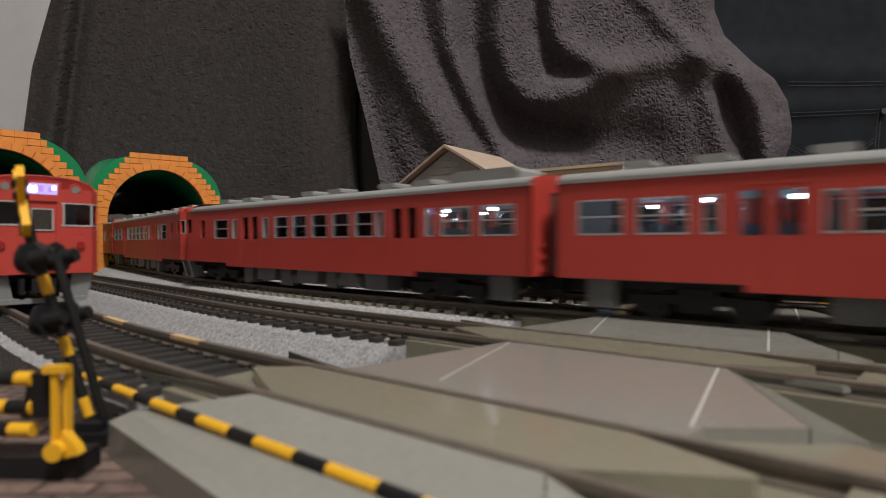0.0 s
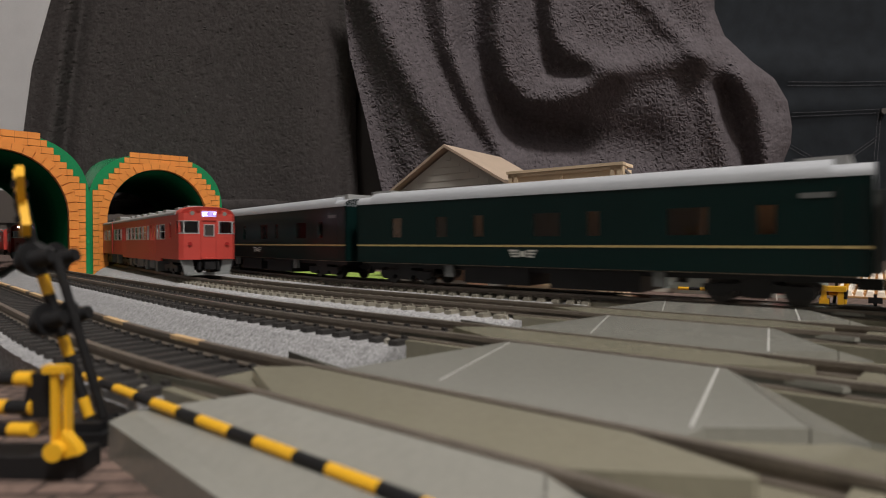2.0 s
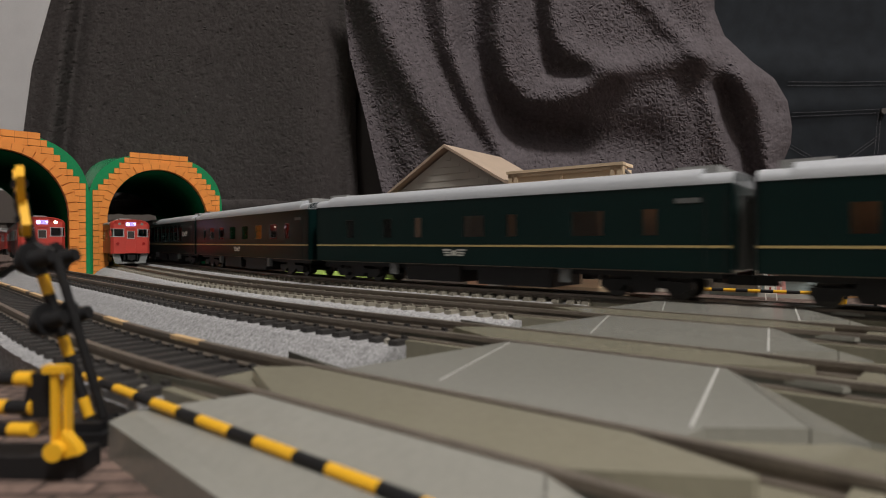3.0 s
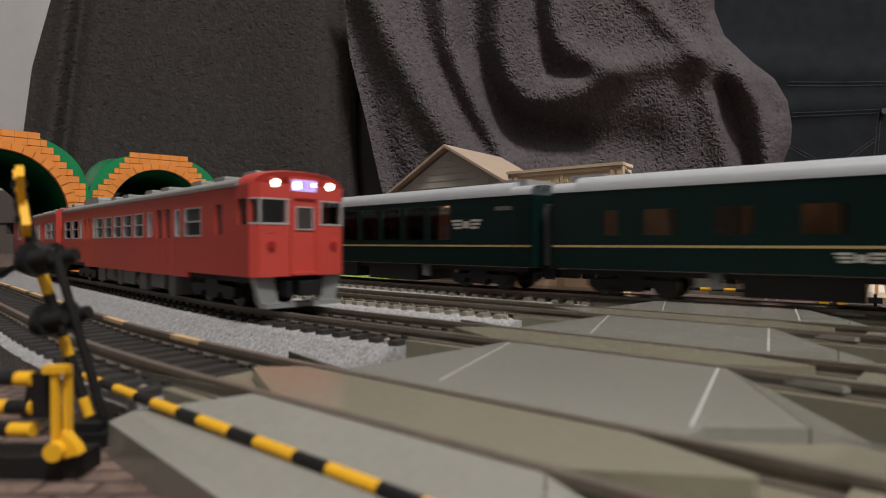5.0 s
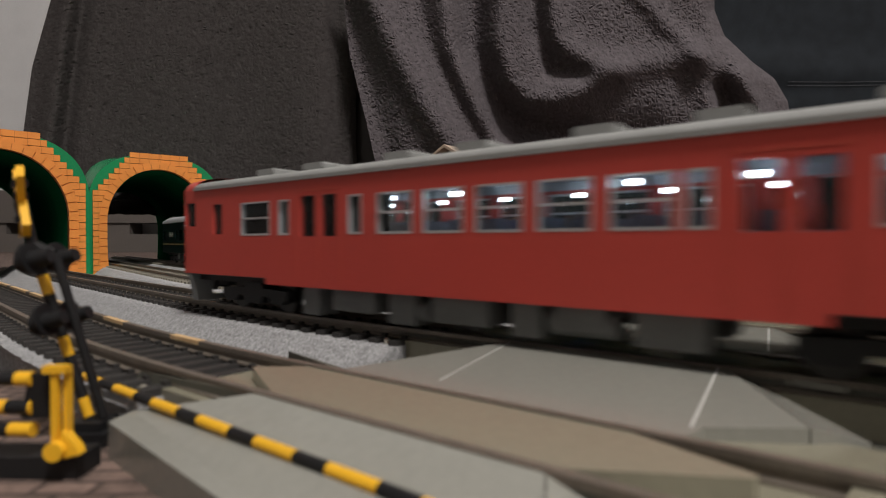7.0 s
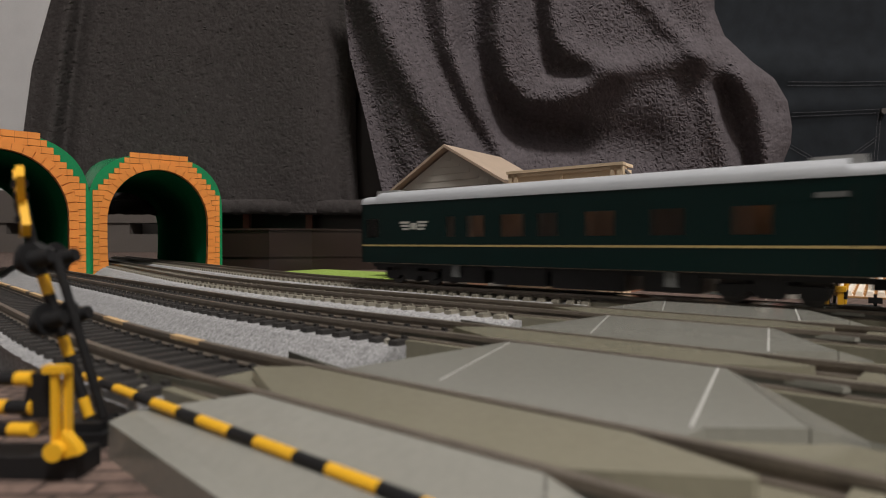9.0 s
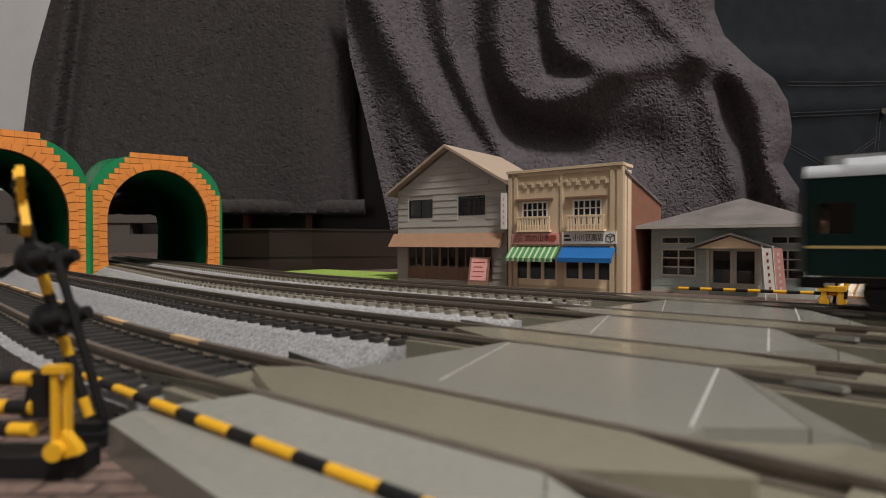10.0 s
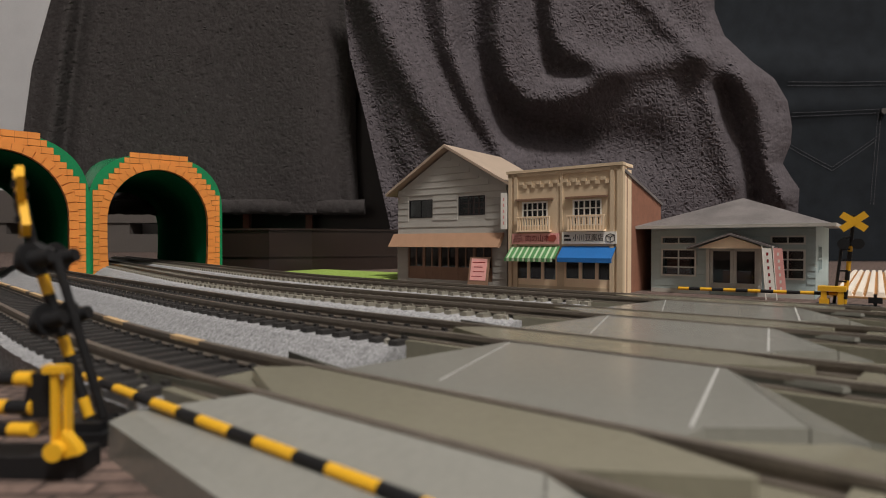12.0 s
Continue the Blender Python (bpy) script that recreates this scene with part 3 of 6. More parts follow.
def cloth(bm, left, right, z0, z1, y, field, cols, rows, fuzz, wave, ref=None):
    """A hanging sheet between two side curves (functions of height), pushed towards the viewer by the field."""
    zs = np.linspace(z0, z1, rows + 1)
    fs = np.linspace(0, 1, cols + 1)
    xs = np.array([[left(z) + (right(z) - left(z)) * f for f in fs] for z in zs])
    hs = field(xs, np.repeat(zs[:, None], cols + 1, 1))
    grid = []
    for r, z in enumerate(zs):
        row = []
        for c, f in enumerate(fs):
            x = xs[r, c]
            pile = 0.0
            if fuzz:
                v = Vector((x * 0.38, z * 0.38, 3.0))
                v += noise.noise_vector(v * 0.9) * 0.9
                pile = (abs(noise.noise(v)) * 1.6 + noise.noise(Vector((x * 0.9, z * 0.9, 5.0))) * 0.5) * fuzz
            curl = -16.0 * max(0.0, (f - 0.95) / 0.05) ** 2
            big = noise.noise(Vector((x * 0.012, z * 0.006, 7.0))) * wave
            yy = y - hs[r, c] + pile - curl - big
            k = yy / ref if ref else 1.0          # the nearer a fold hangs, the narrower it is cut
            row.append(bm.verts.new((x * k, yy, EYE_HEIGHT + (z - EYE_HEIGHT) * k if z > 30 else z)))
        grid.append(row)
    for a, b in zip(grid, grid[1:]):
        for c in range(cols):
            bm.faces.new((a[c], a[c + 1], b[c + 1], b[c]))


def piecewise(rows):
    """x as a function of z through (z, x) rows, rising z."""
    zs, xs = [r[0] for r in rows], [r[1] for r in rows]
    return lambda z: float(np.interp(z, zs, xs))


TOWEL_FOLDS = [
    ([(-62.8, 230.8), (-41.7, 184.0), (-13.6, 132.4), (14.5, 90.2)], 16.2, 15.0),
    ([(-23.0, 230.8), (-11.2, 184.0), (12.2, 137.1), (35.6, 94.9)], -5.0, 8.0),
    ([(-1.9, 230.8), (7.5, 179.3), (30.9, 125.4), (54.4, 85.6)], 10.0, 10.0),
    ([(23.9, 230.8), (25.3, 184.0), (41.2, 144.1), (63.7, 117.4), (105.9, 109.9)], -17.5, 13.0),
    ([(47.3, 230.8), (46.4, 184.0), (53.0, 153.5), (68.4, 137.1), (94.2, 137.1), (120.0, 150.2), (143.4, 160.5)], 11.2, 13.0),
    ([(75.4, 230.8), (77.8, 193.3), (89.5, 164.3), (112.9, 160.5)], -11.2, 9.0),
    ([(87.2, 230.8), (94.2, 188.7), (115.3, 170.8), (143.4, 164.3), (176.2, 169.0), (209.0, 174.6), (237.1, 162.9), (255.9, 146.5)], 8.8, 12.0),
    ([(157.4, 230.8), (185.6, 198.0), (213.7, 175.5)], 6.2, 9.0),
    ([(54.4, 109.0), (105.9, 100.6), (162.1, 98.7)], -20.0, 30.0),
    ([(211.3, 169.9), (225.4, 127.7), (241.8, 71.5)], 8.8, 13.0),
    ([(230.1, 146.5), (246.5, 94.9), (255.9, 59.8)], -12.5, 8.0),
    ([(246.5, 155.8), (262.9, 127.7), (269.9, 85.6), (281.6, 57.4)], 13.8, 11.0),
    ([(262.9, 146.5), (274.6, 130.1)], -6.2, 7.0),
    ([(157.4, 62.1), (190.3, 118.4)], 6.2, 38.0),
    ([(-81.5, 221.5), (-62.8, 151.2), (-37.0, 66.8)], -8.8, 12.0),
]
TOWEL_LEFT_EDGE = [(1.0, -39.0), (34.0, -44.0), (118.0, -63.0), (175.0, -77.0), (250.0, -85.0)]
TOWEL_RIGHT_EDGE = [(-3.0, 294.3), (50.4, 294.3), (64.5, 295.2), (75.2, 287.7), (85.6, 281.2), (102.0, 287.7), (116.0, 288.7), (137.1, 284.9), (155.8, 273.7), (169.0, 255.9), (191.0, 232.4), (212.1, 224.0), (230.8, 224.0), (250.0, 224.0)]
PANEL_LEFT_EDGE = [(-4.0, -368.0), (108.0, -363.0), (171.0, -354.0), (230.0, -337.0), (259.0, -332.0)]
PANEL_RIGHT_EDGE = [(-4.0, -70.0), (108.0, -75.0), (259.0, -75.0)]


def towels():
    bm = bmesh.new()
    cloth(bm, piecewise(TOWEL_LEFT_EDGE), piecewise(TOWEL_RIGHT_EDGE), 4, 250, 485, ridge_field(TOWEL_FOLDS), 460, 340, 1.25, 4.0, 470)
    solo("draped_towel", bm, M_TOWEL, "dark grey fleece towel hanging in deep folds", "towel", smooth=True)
    bm = bmesh.new()
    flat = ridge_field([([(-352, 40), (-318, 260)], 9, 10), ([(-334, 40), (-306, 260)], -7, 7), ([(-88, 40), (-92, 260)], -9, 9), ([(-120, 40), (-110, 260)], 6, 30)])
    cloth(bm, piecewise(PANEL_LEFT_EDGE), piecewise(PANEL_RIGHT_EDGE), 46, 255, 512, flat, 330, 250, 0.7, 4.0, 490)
    th = solo("hanging_towel", bm, M_TOWEL_FLAT_SHADE, "dark grey fleece towel hanging flat over furniture", "towel", smooth=True)
    bm = bmesh.new()
    steps = 90
    prev = None
    for i in range(steps + 1):
        x = -340 + (270.0) * i / steps
        ring = []
        for a in range(8):
            w = math.tau * a / 8
            rr = 3.2 + 0.7 * noise.noise(Vector((x * 0.16, a, 0)))
            ring.append(bm.verts.new((x, 511 - 1.5 + rr * math.cos(w) - noise.noise(Vector((x * 0.012, 0.3, 7.0))) * 4, 52.0 + rr * math.sin(w) * 2.1 + 1.5 * noise.noise(Vector((x * 0.02, 4.0, 0))))))
        if prev:
            for a in range(8):
                bm.faces.new((prev[a], prev[(a + 1) % 8], ring[(a + 1) % 8], ring[a]))
        prev = ring
    part("hem", bm, M_TOWEL_FLAT_SHADE, th, smooth=True)


towels()


def denim():
    bm = bmesh.new()
    field = ridge_field([([(330, 160), (470, 166)], 5, 14), ([(300, 205), (520, 190)], 7, 22), ([(420, 30), (430, 130)], 4, 30)])
    cloth(bm, piecewise([(0, 215), (300, 215)]), piecewise([(0, 620), (300, 620)]), 1, 300, 600, field, 130, 100, 0.0, 8.0)
    th = solo("denim_trousers", bm, M_DENIM, "black denim trousers hanging with a stitched back pocket", "trousers", smooth=True)

    def stitches(name, a, b, gap):
        bm = bmesh.new()
        a, b = Vector(a), Vector(b)
        n = int((b - a).length / gap)
        for i in range(n):
            p, q = a.lerp(b, (i + 0.15) / n), a.lerp(b, (i + 0.85) / n)
            yy = lambda v: 600 - float(field(v.x, v.y)) - noise.noise(Vector((v.x * 0.012, v.y * 0.006, 7.0))) * 8 - 0.7
            cyl(bm, (p.x, yy(p), p.y), (q.x, yy(q), q.y), 0.24, seg=6)
        part(name, bm, M_THREAD, th, "pale topstitching thread")
    for dz in (0, 3.6):
        stitches("stitching", (360, 188 - dz), (475, 187 - dz), 3.2)
        stitches("stitching", (365, 156 - dz), (458, 159 - dz), 3.2)
    for dx in (0, 3.6):
        stitches("stitching", (458 - dx, 159), (455 - dx, 60), 3.2)
        stitches("stitching", (365, 121 + dx), (410, 96 + dx), 3.2)
        stitches("stitching", (410, 96 + dx), (458, 130 + dx), 3.2)
    bm = bmesh.new()
    cyl(bm, (458, 590, 157), (458, 593, 157), 3.0, 3.0, 16)
    part("rivet", bm, M_METAL, th, "dull metal rivet")
    bm = bmesh.new()
    cyl(bm, (200, 545, 160), (297, 545, 160), 6.0, 6.0, 16)
    cyl(bm, (296, 545, 160), (305, 545, 160), 7.0, 7.0, 20)
    cyl(bm, (305, 545, 160), (309, 545, 160), 8.5, 8.5, 20)
    solo("towel_rail_end", bm, M_METAL, "dark metal rail end under the towel", "rail", smooth=True)


denim()


def furniture():
    th = thing("low_cabinet", "dark lacquered low wooden cabinet with a rounded corner", "cabinet")
    pts = [(-155, 398), (-120, 392), (-92, 398), (-20, 440), (-20, 540), (-215, 540)]
    bm = bmesh.new()
    prism(bm, pts, "z", 0, 28.6)
    part("body", bm, M_WOOD_DARK, th, bevel=3.0)
    bm = bmesh.new()
    prism(bm, [(x * 1.0, y - 1.2) for x, y in pts], "z", 28.7, 30.0)
    part("top", bm, M_WOOD_DARK, th, bevel=0.5)
    bm = bmesh.new()
    prism(bm, [(x, y - 0.8) for x, y in pts], "z", 10.0, 10.8)
    part("moulding", bm, M_WOOD_DARK, th)
    for x in (-182, -124):
        bm = bmesh.new()
        box(bm, x - 3, x + 3, 524, 530, 30, 70)
        part("post", bm, M_WOOD_RED, th, "red-brown wooden post", bevel=0.6)
    bm = bmesh.new()
    box(bm, -225, 200, 545, 800, 0, 270)
    solo("cupboard", bm, M_WOOD_DARK, "dark cupboard covered by the towels", "cupboard", bevel=2)
    bm = bmesh.new()
    box(bm, -1000, 200, 1190, 1245, 0, 38)
    box(bm, -1000, 200, 1190, 1245, 62, 130)
    for i in range(9):
        box(bm, -980 + i * 130, -920 + i * 130, 1195, 1245, 38, 62)
    solo("storage_rack", bm, mat("grey_rack", (0.13, 0.115, 0.105), 0.5, var=0.1), "grey storage rack with a dark slot", "rack", bevel=0.8)
    # green board and pale panel by the houses
    th = thing("green_board", "lime green ribbed plastic board lying flat", "board")
    for i in range(26):
        bm = bmesh.new()
        frustum(bm, [(*un(-306 + i * 4, 214), 0.2), (*un(-302.4 + i * 4, 214), 0.2), (*un(-302.4 + i * 4, 262), 0.2), (*un(-306 + i * 4, 262), 0.2)],
                [(*un(-305.6 + i * 4, 214), 1.6), (*un(-302.8 + i * 4, 214), 1.6), (*un(-302.8 + i * 4, 262), 1.6), (*un(-305.6 + i * 4, 262), 1.6)])
        part("rib", bm, M_LIME, th)
    th = thing("ribbed_panel", "pale cream ribbed plastic panel lying by the station", "panel")
    bm = bmesh.new()
    ring = [un(-14, 252), un(136, 252), un(136, 460), un(-14, 460)]
    frustum(bm, [(*q, 0.1) for q in ring], [(*q, 0.7) for q in ring])
    part("sheet", bm, M_ORANGE_SHEET, th, "pale orange base sheet")
    for i in range(46):
        u = -13.0 + i * 3.2
        bm = bmesh.new()
        ring = [un(u, 253), un(u + 2.6, 253), un(u + 2.6, 459), un(u, 459)]
        top = [un(u + 0.5, 253.3), un(u + 2.1, 253.3), un(u + 2.1, 458.7), un(u + 0.5, 458.7)]
        frustum(bm, [(*q, 0.7) for q in ring], [(*q, 2.4) for q in top])
        part("rib", bm, M_TATAMI, th)
    for i in range(16):
        n = 258 + i * 12.5
        bm = bmesh.new()
        ring = [un(-13.5, n), un(135, n), un(135, n + 1.6), un(-13.5, n + 1.6)]
        frustum(bm, [(*q, 0.7) for q in ring], [(*q, 1.7) for q in ring])
        part("cross_rib", bm, M_ORANGE_SHEET, th)


furniture()


def underlay():
    """A strip of green underlay that shows between the roadbeds."""
    th = thing("underlay", "lime green underlay strip between the roadbeds", "underlay", "", "structure")
    p, q = along("b", -330), along("b", -235)
    d = (q - p).normalized()
    side = Vector((-d.y, d.x))
    bm = bmesh.new()
    ring = [p - side * 19, q - side * 19, q - side * 12.8, p - side * 12.8]
    frustum(bm, [(v.x, v.y, 0.1) for v in ring], [(v.x, v.y, 1.6) for v in ring])
    part("strip", bm, M_LIME, th)


underlay()


# ---- houses (local x along the front, y into the house, z up) ----
TURN = math.degrees(HEADING) - 90.0


def placed(u, n, z=0.0, turn=0.0):
    x, y = un(u, n)
    return at(x, y, z, TURN + turn)


def text_part(name, words, size, m, material, parent, label="", sx=1.0):
    cu = bpy.data.curves.new(name, "FONT")
    cu.body, cu.size, cu.extrude, cu.align_x, cu.align_y = words, size * MM, 0.00004, "CENTER", "CENTER"
    tmp = bpy.data.objects.new(name, cu)
    me = tmp.to_mesh().copy()
    bpy.data.objects.remove(tmp)
    me.materials.clear()
    me.materials.append(material)
    ob = new(name, me)
    ob.parent = parent
    ob.matrix_basis = m @ Matrix.Diagonal((sx, 1, 1, 1))
    if label:
        ob["label"] = label
    return ob


FRONT = pose(0, 0, 0, 90, 0, 0)     # upright writing that faces the street


def wall_with(bm, x0, x1, y0, y1, z0, z1, holes):
    """A wall along x with openings, tier by tier where they stand above one another."""
    zs = sorted({z0, z1, *[h[2] for h in holes], *[h[3] for h in holes]})
    for za, zb in zip(zs, zs[1:]):
        here = sorted(h for h in holes if h[2] <= za and h[3] >= zb)
        x = x0
        for h in here:
            if h[0] > x:
                box(bm, x, h[0], y0, y1, za, zb)
            x = h[1]
        if x1 > x:
            box(bm, x, x1, y0, y1, za, zb)


def window(th, x0, x1, z0, z1, y, cols, rows, frame_mat, bar=0.3, name="window", label="", deep=1.4):
    bm = bmesh.new()
    for a, b in ((x0, x0 + bar * 1.3), (x1 - bar * 1.3, x1)):
        box(bm, a, b, y, y + 0.9, z0, z1)
    for a, b in ((z0, z0 + bar * 1.3), (z1 - bar * 1.3, z1)):
        box(bm, x0, x1, y, y + 0.9, a, b)
    for i in range(1, cols):
        x = x0 + (x1 - x0) * i / cols
        box(bm, x - bar / 2, x + bar / 2, y + 0.15, y + 0.75, z0, z1)
    for i in range(1, rows):
        z = z0 + (z1 - z0) * i / rows
        box(bm, x0, x1, y + 0.2, y + 0.7, z - bar / 2, z + bar / 2)
    w = part(name, bm, frame_mat, th, label)
    g = bmesh.new()
    box(g, x0 + 0.1, x1 - 0.1, y + 0.4, y + 0.5, z0 + 0.1, z1 - 0.1)
    g = part("pane", g, M_GLASS, w)
    g.visible_shadow = False
    return w


def grey_shop():
    W, D, EAVE, PEAK = 66.0, 46.0, 46.0, 65.5
    th = thing("shop_house", "grey clapboard model shop with a tan gabled roof", "model building", "model buildings by the track", "", placed(-198, 219))
    openings = [(8, 23, 32.5, 41.5), (39, 54, 33.0, 42.0), (7, 58, 2.0, 22.0)]
    bm = bmesh.new()
    wall_with(bm, 0.6, W - 0.6, 0.5, 1.8, 0, EAVE, openings)
    prism(bm, [(0.6, EAVE), (W - 0.6, EAVE), (W / 2, PEAK - 1)], "y", 0.5, 1.8)
    part("front_wall", bm, M_SIDING, th, weld=True)
    boxes("side_wall", [(0, 1.4, 1.8, D, 0, EAVE), (W - 1.4, W, 1.8, D, 0, EAVE), (1.4, W - 1.4, D - 1.4, D, 0, EAVE)], M_SIDING, th)
    # clapboards on the front
    z = 24.5
    while z < PEAK - 4:
        half = W / 2 - 0.4 if z < EAVE - 2 else (PEAK - z - 5.0) * (W / 2) / (PEAK - EAVE)
        cuts = [(o[0] - 0.6, o[1] + 0.6) for o in openings if o[2] - 0.6 < z + 3 and o[3] + 0.6 > z]
        x = W / 2 - half
        for a, b in cuts + [(W / 2 + half, None)]:
            if a > x + 0.5:
                bm = bmesh.new()
                prism(bm, [(0.52, z), (0.14, z + 0.05), (0.40, z + 3.15), (0.52, z + 3.15)], "x", x, a)
                part("clapboard", bm, M_SIDING, th)
            x = b if b is not None else x
        z += 3.2
    for x0, x1 in ((0, 6.6), (58.4, W)):
        z = 0.2
        while z < 22:
            bm = bmesh.new()
            prism(bm, [(0.52, z), (0.14, z + 0.05), (0.40, z + 3.05), (0.52, z + 3.05)], "x", x0, x1)
            part("clapboard", bm, M_SIDING, th)
            z += 3.1
    for s in (-1, 1):
        bm = bmesh.new()
        e = -5.0 if s < 0 else W + 5.0
        k = (PEAK - EAVE) / (W / 2)
        ze = EAVE - 5.0 * k + 1.0
        prism(bm, [(e, ze), (e, ze + 1.3), (W / 2, PEAK + 1.6), (W / 2, PEAK + 0.2)], "y", -3.5, D + 2)
        part("roof", bm, M_ROOF_TAN, th, "tan sloped roof", bevel=0.15)
    bm = bmesh.new()
    prism(bm, [(-3.5, 17.8), (-5.5, 18.0), (-1.0, 24.6), (0.4, 24.6), (0.4, 23.6)], "x", -1.5, W - 1.5)
    part("awning", bm, M_AWNING, th, "brown sloping shop awning", bevel=0.1)
    window(th, 8, 23, 32.5, 41.5, 0.4, 2, 1, M_BLACK)
    window(th, 39, 54, 33, 42, 0.4, 2, 1, M_BLACK)
    for i in range(5):
        a = 7 + i * 10.2
        w = window(th, a, a + 10.2, 2.0, 22, 0.7, 2, 1, M_WOODFRAME, 0.6, "shop_door")
        boxes("kick_panel", [(a + 0.5, a + 9.7, 0.9, 1.3, 2.2, 8.2)], M_WOODFRAME, w)
    # near-black floor and backing put the room's shade behind the panes
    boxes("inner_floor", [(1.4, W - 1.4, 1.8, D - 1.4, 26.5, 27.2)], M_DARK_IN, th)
    boxes("shade_backing", [(1.5, W - 1.5, D - 2.2, D - 1.5, 0.2, 45)], M_DARK_IN, th)
    boxes("window_bars", [(43 + i * 3, 43.5 + i * 3, 2.4, 2.9, 33, 42) for i in range(4)] + [(40, 54, 2.4, 2.9, 36 + 2.6 * i, 36.5 + 2.6 * i) for i in range(2)], M_WOOD_RED, th)
    # sandwich board before the shop
    sb = thing("sign_board", "pink menu board in a brown frame", "sign board", "", "", placed(-143.5, 212, 0.0, 6))
    bm = bmesh.new()
    frustum(bm, [(-5, 0, 0), (5, 0, 0), (5, 1.0, 0), (-5, 1.0, 0)], [(-5, 3, 13.5), (5, 3, 13.5), (5, 4, 13.5), (-5, 4, 13.5)])
    part("frame", bm, M_WOODFRAME, sb)
    bm = bmesh.new()
    frustum(bm, [(-4, 0.45, 3), (4, 0.45, 3), (4, 0.9, 3), (-4, 0.9, 3)], [(-4, 2.75, 12.8), (4, 2.75, 12.8), (4, 3.2, 12.8), (-4, 3.2, 12.8)])
    part("panel", bm, M_PINK, sb)
    bm = bmesh.new()
    for i in range(4):
        z = 4.6 + i * 2.1
        y = 0.1 + z / 13.5 * 3 - 0.25
        box(bm, -3.2 + 0.5 * (i % 3), 2.0 + (i % 2), y - 0.04, y + 0.2, z, z + 0.4)
    part("text_line", bm, M_REDINK, sb)


grey_shop()


def cream_shop():
    W, D, H = 47.0, 50.0, 50.0
    th = thing("shop_house", "cream two-storey model shop with striped awnings", "model building", "model buildings by the track", "", placed(-129, 216) @ Matrix.Diagonal((1.07, 1, 1, 1)))
    openings = [(6, 17.5, 27, 37.5), (28, 39.5, 27, 37.5), (2.5, 21.5, 2, 17), (24.5, 44, 2, 17)]
    bm = bmesh.new()
    wall_with(bm, 0, W, 0, 1.6, 0, H, openings)
    part("front_wall", bm, M_CREAM, th, weld=True)
    bm = bmesh.new()
    for x in (0, W - 4.2):
        box(bm, x, x + 1.6, -0.7, 0, 0, H)
        box(bm, x + 2.6, x + 4.2, -0.7, 0, 0, H)
    box(bm, W / 2 - 0.5, W / 2 + 0.5, -0.5, 0, 24, H)
    part("pilaster", bm, M_CREAM, th)
    boxes("cornice", [(W - 0.2, W + 0.6, -0.6, 1.6, 1.0, H), (-0.8, W + 0.8, -1.2, 2.2, H, H + 1.2), (-0.3, W + 0.3, -0.7, 0, H - 1.6, H - 0.2)], M_CREAM, th, bevel=0.15)
    for i in range(10):
        a = 5.0 + i * 3.8
        if abs(a + 1.6 - W / 2) < 1.5:
            continue
        boxes("dentil", [(a, a + 2.0, -0.55, 0.0, H - 5.2, H - 3.8), (a + 1.7, a + 3.4, -0.55, 0.0, H - 6.6, H - 5.2)], M_CREAM, th)
    boxes("side_wall", [(0, 1.4, 1.6, D, 0, 40)], M_BRICK_RED, th)
    bm = bmesh.new()
    prism(bm, [(1.6, 0), (D, 0), (D, 37), (1.6, H - 2)], "x", W - 1.4, W)
    part("side_wall", bm, M_BRICK_RED, th, "brown-red side wall")
    bm = bmesh.new()
    prism(bm, [(1.6, H - 2.2), (D + 1, 36.8), (D + 1, 38.0), (1.6, H - 1.0)], "x", 0, W + 0.6)
    part("roof", bm, M_ROOF_SLATE, th)
    # light falling on the right-hand return is put in by the paler trim colour
    boxes("front_return", [(W - 1.2, W + 0.1, 1.6, 5.2, 0, H), (W - 1.2, W + 0.1, 6.4, 10.6, 0, H - 1.0), (W - 1.2, W - 0.2, 5.2, 6.4, 0, H - 4), (W - 1.2, W + 0.5, 1.6, 11.2, H, H + 1.2)], M_TRIM, th, "cream return of the shop front, side light in its colour")
    # added near-black boards stand for the shade inside the shop
    boxes("shade_backing", [(1.5, W - 1.5, 12, 12.8, 0.3, 38), (1.5, W - 1.5, 1.8, 12, 22.5, 23.2)], M_DARK_IN, th)
    for a in (6, 28):
        w = window(th, a, a + 11.5, 27, 37.5, -0.1, 5, 3, M_WHITE, 0.45)
        boxes("lintel", [(a - 2.5, a + 14, -1.4, 0.2, 38.0, 38.8)], M_WOODFRAME, w)
        bm = bmesh.new()
        for i in range(13):
            box(bm, a - 1.2 + i * 1.15, a - 0.7 + i * 1.15, -2.2, -1.6, 25.2, 31)
        box(bm, a - 1.6, a + 13.2, -2.4, -1.4, 30.6, 31.2)
        box(bm, a - 1.6, a + 13.2, -2.4, 0.0, 24.6, 25.3)
        part("balcony_rail", bm, M_TRIM, th, "cream slatted balcony rail")
    for i in range(3):
        window(th, 2.5 + i * 6.3, 2.5 + (i + 1) * 6.3, 2, 17, 0.3, 1, 1, M_TRIM, 0.5, "shop_door")
        window(th, 24.5 + i * 6.5, 24.5 + (i + 1) * 6.5, 2, 17, 0.3, 1, 1, M_TRIM, 0.5, "shop_door")
    boxes("kick_panel", [(2.6, 21.4, 0.2, 0.5, 2, 4.6), (24.6, 43.9, 0.2, 0.5, 2, 5.4)], M_TRIM, th)
    # signs
    boxes("shop_sign", [(2.0, 22.6, -1.0, 0.0, 19.4, 24.0)], M_PINK, th, "pink shop sign board", bevel=0.1)
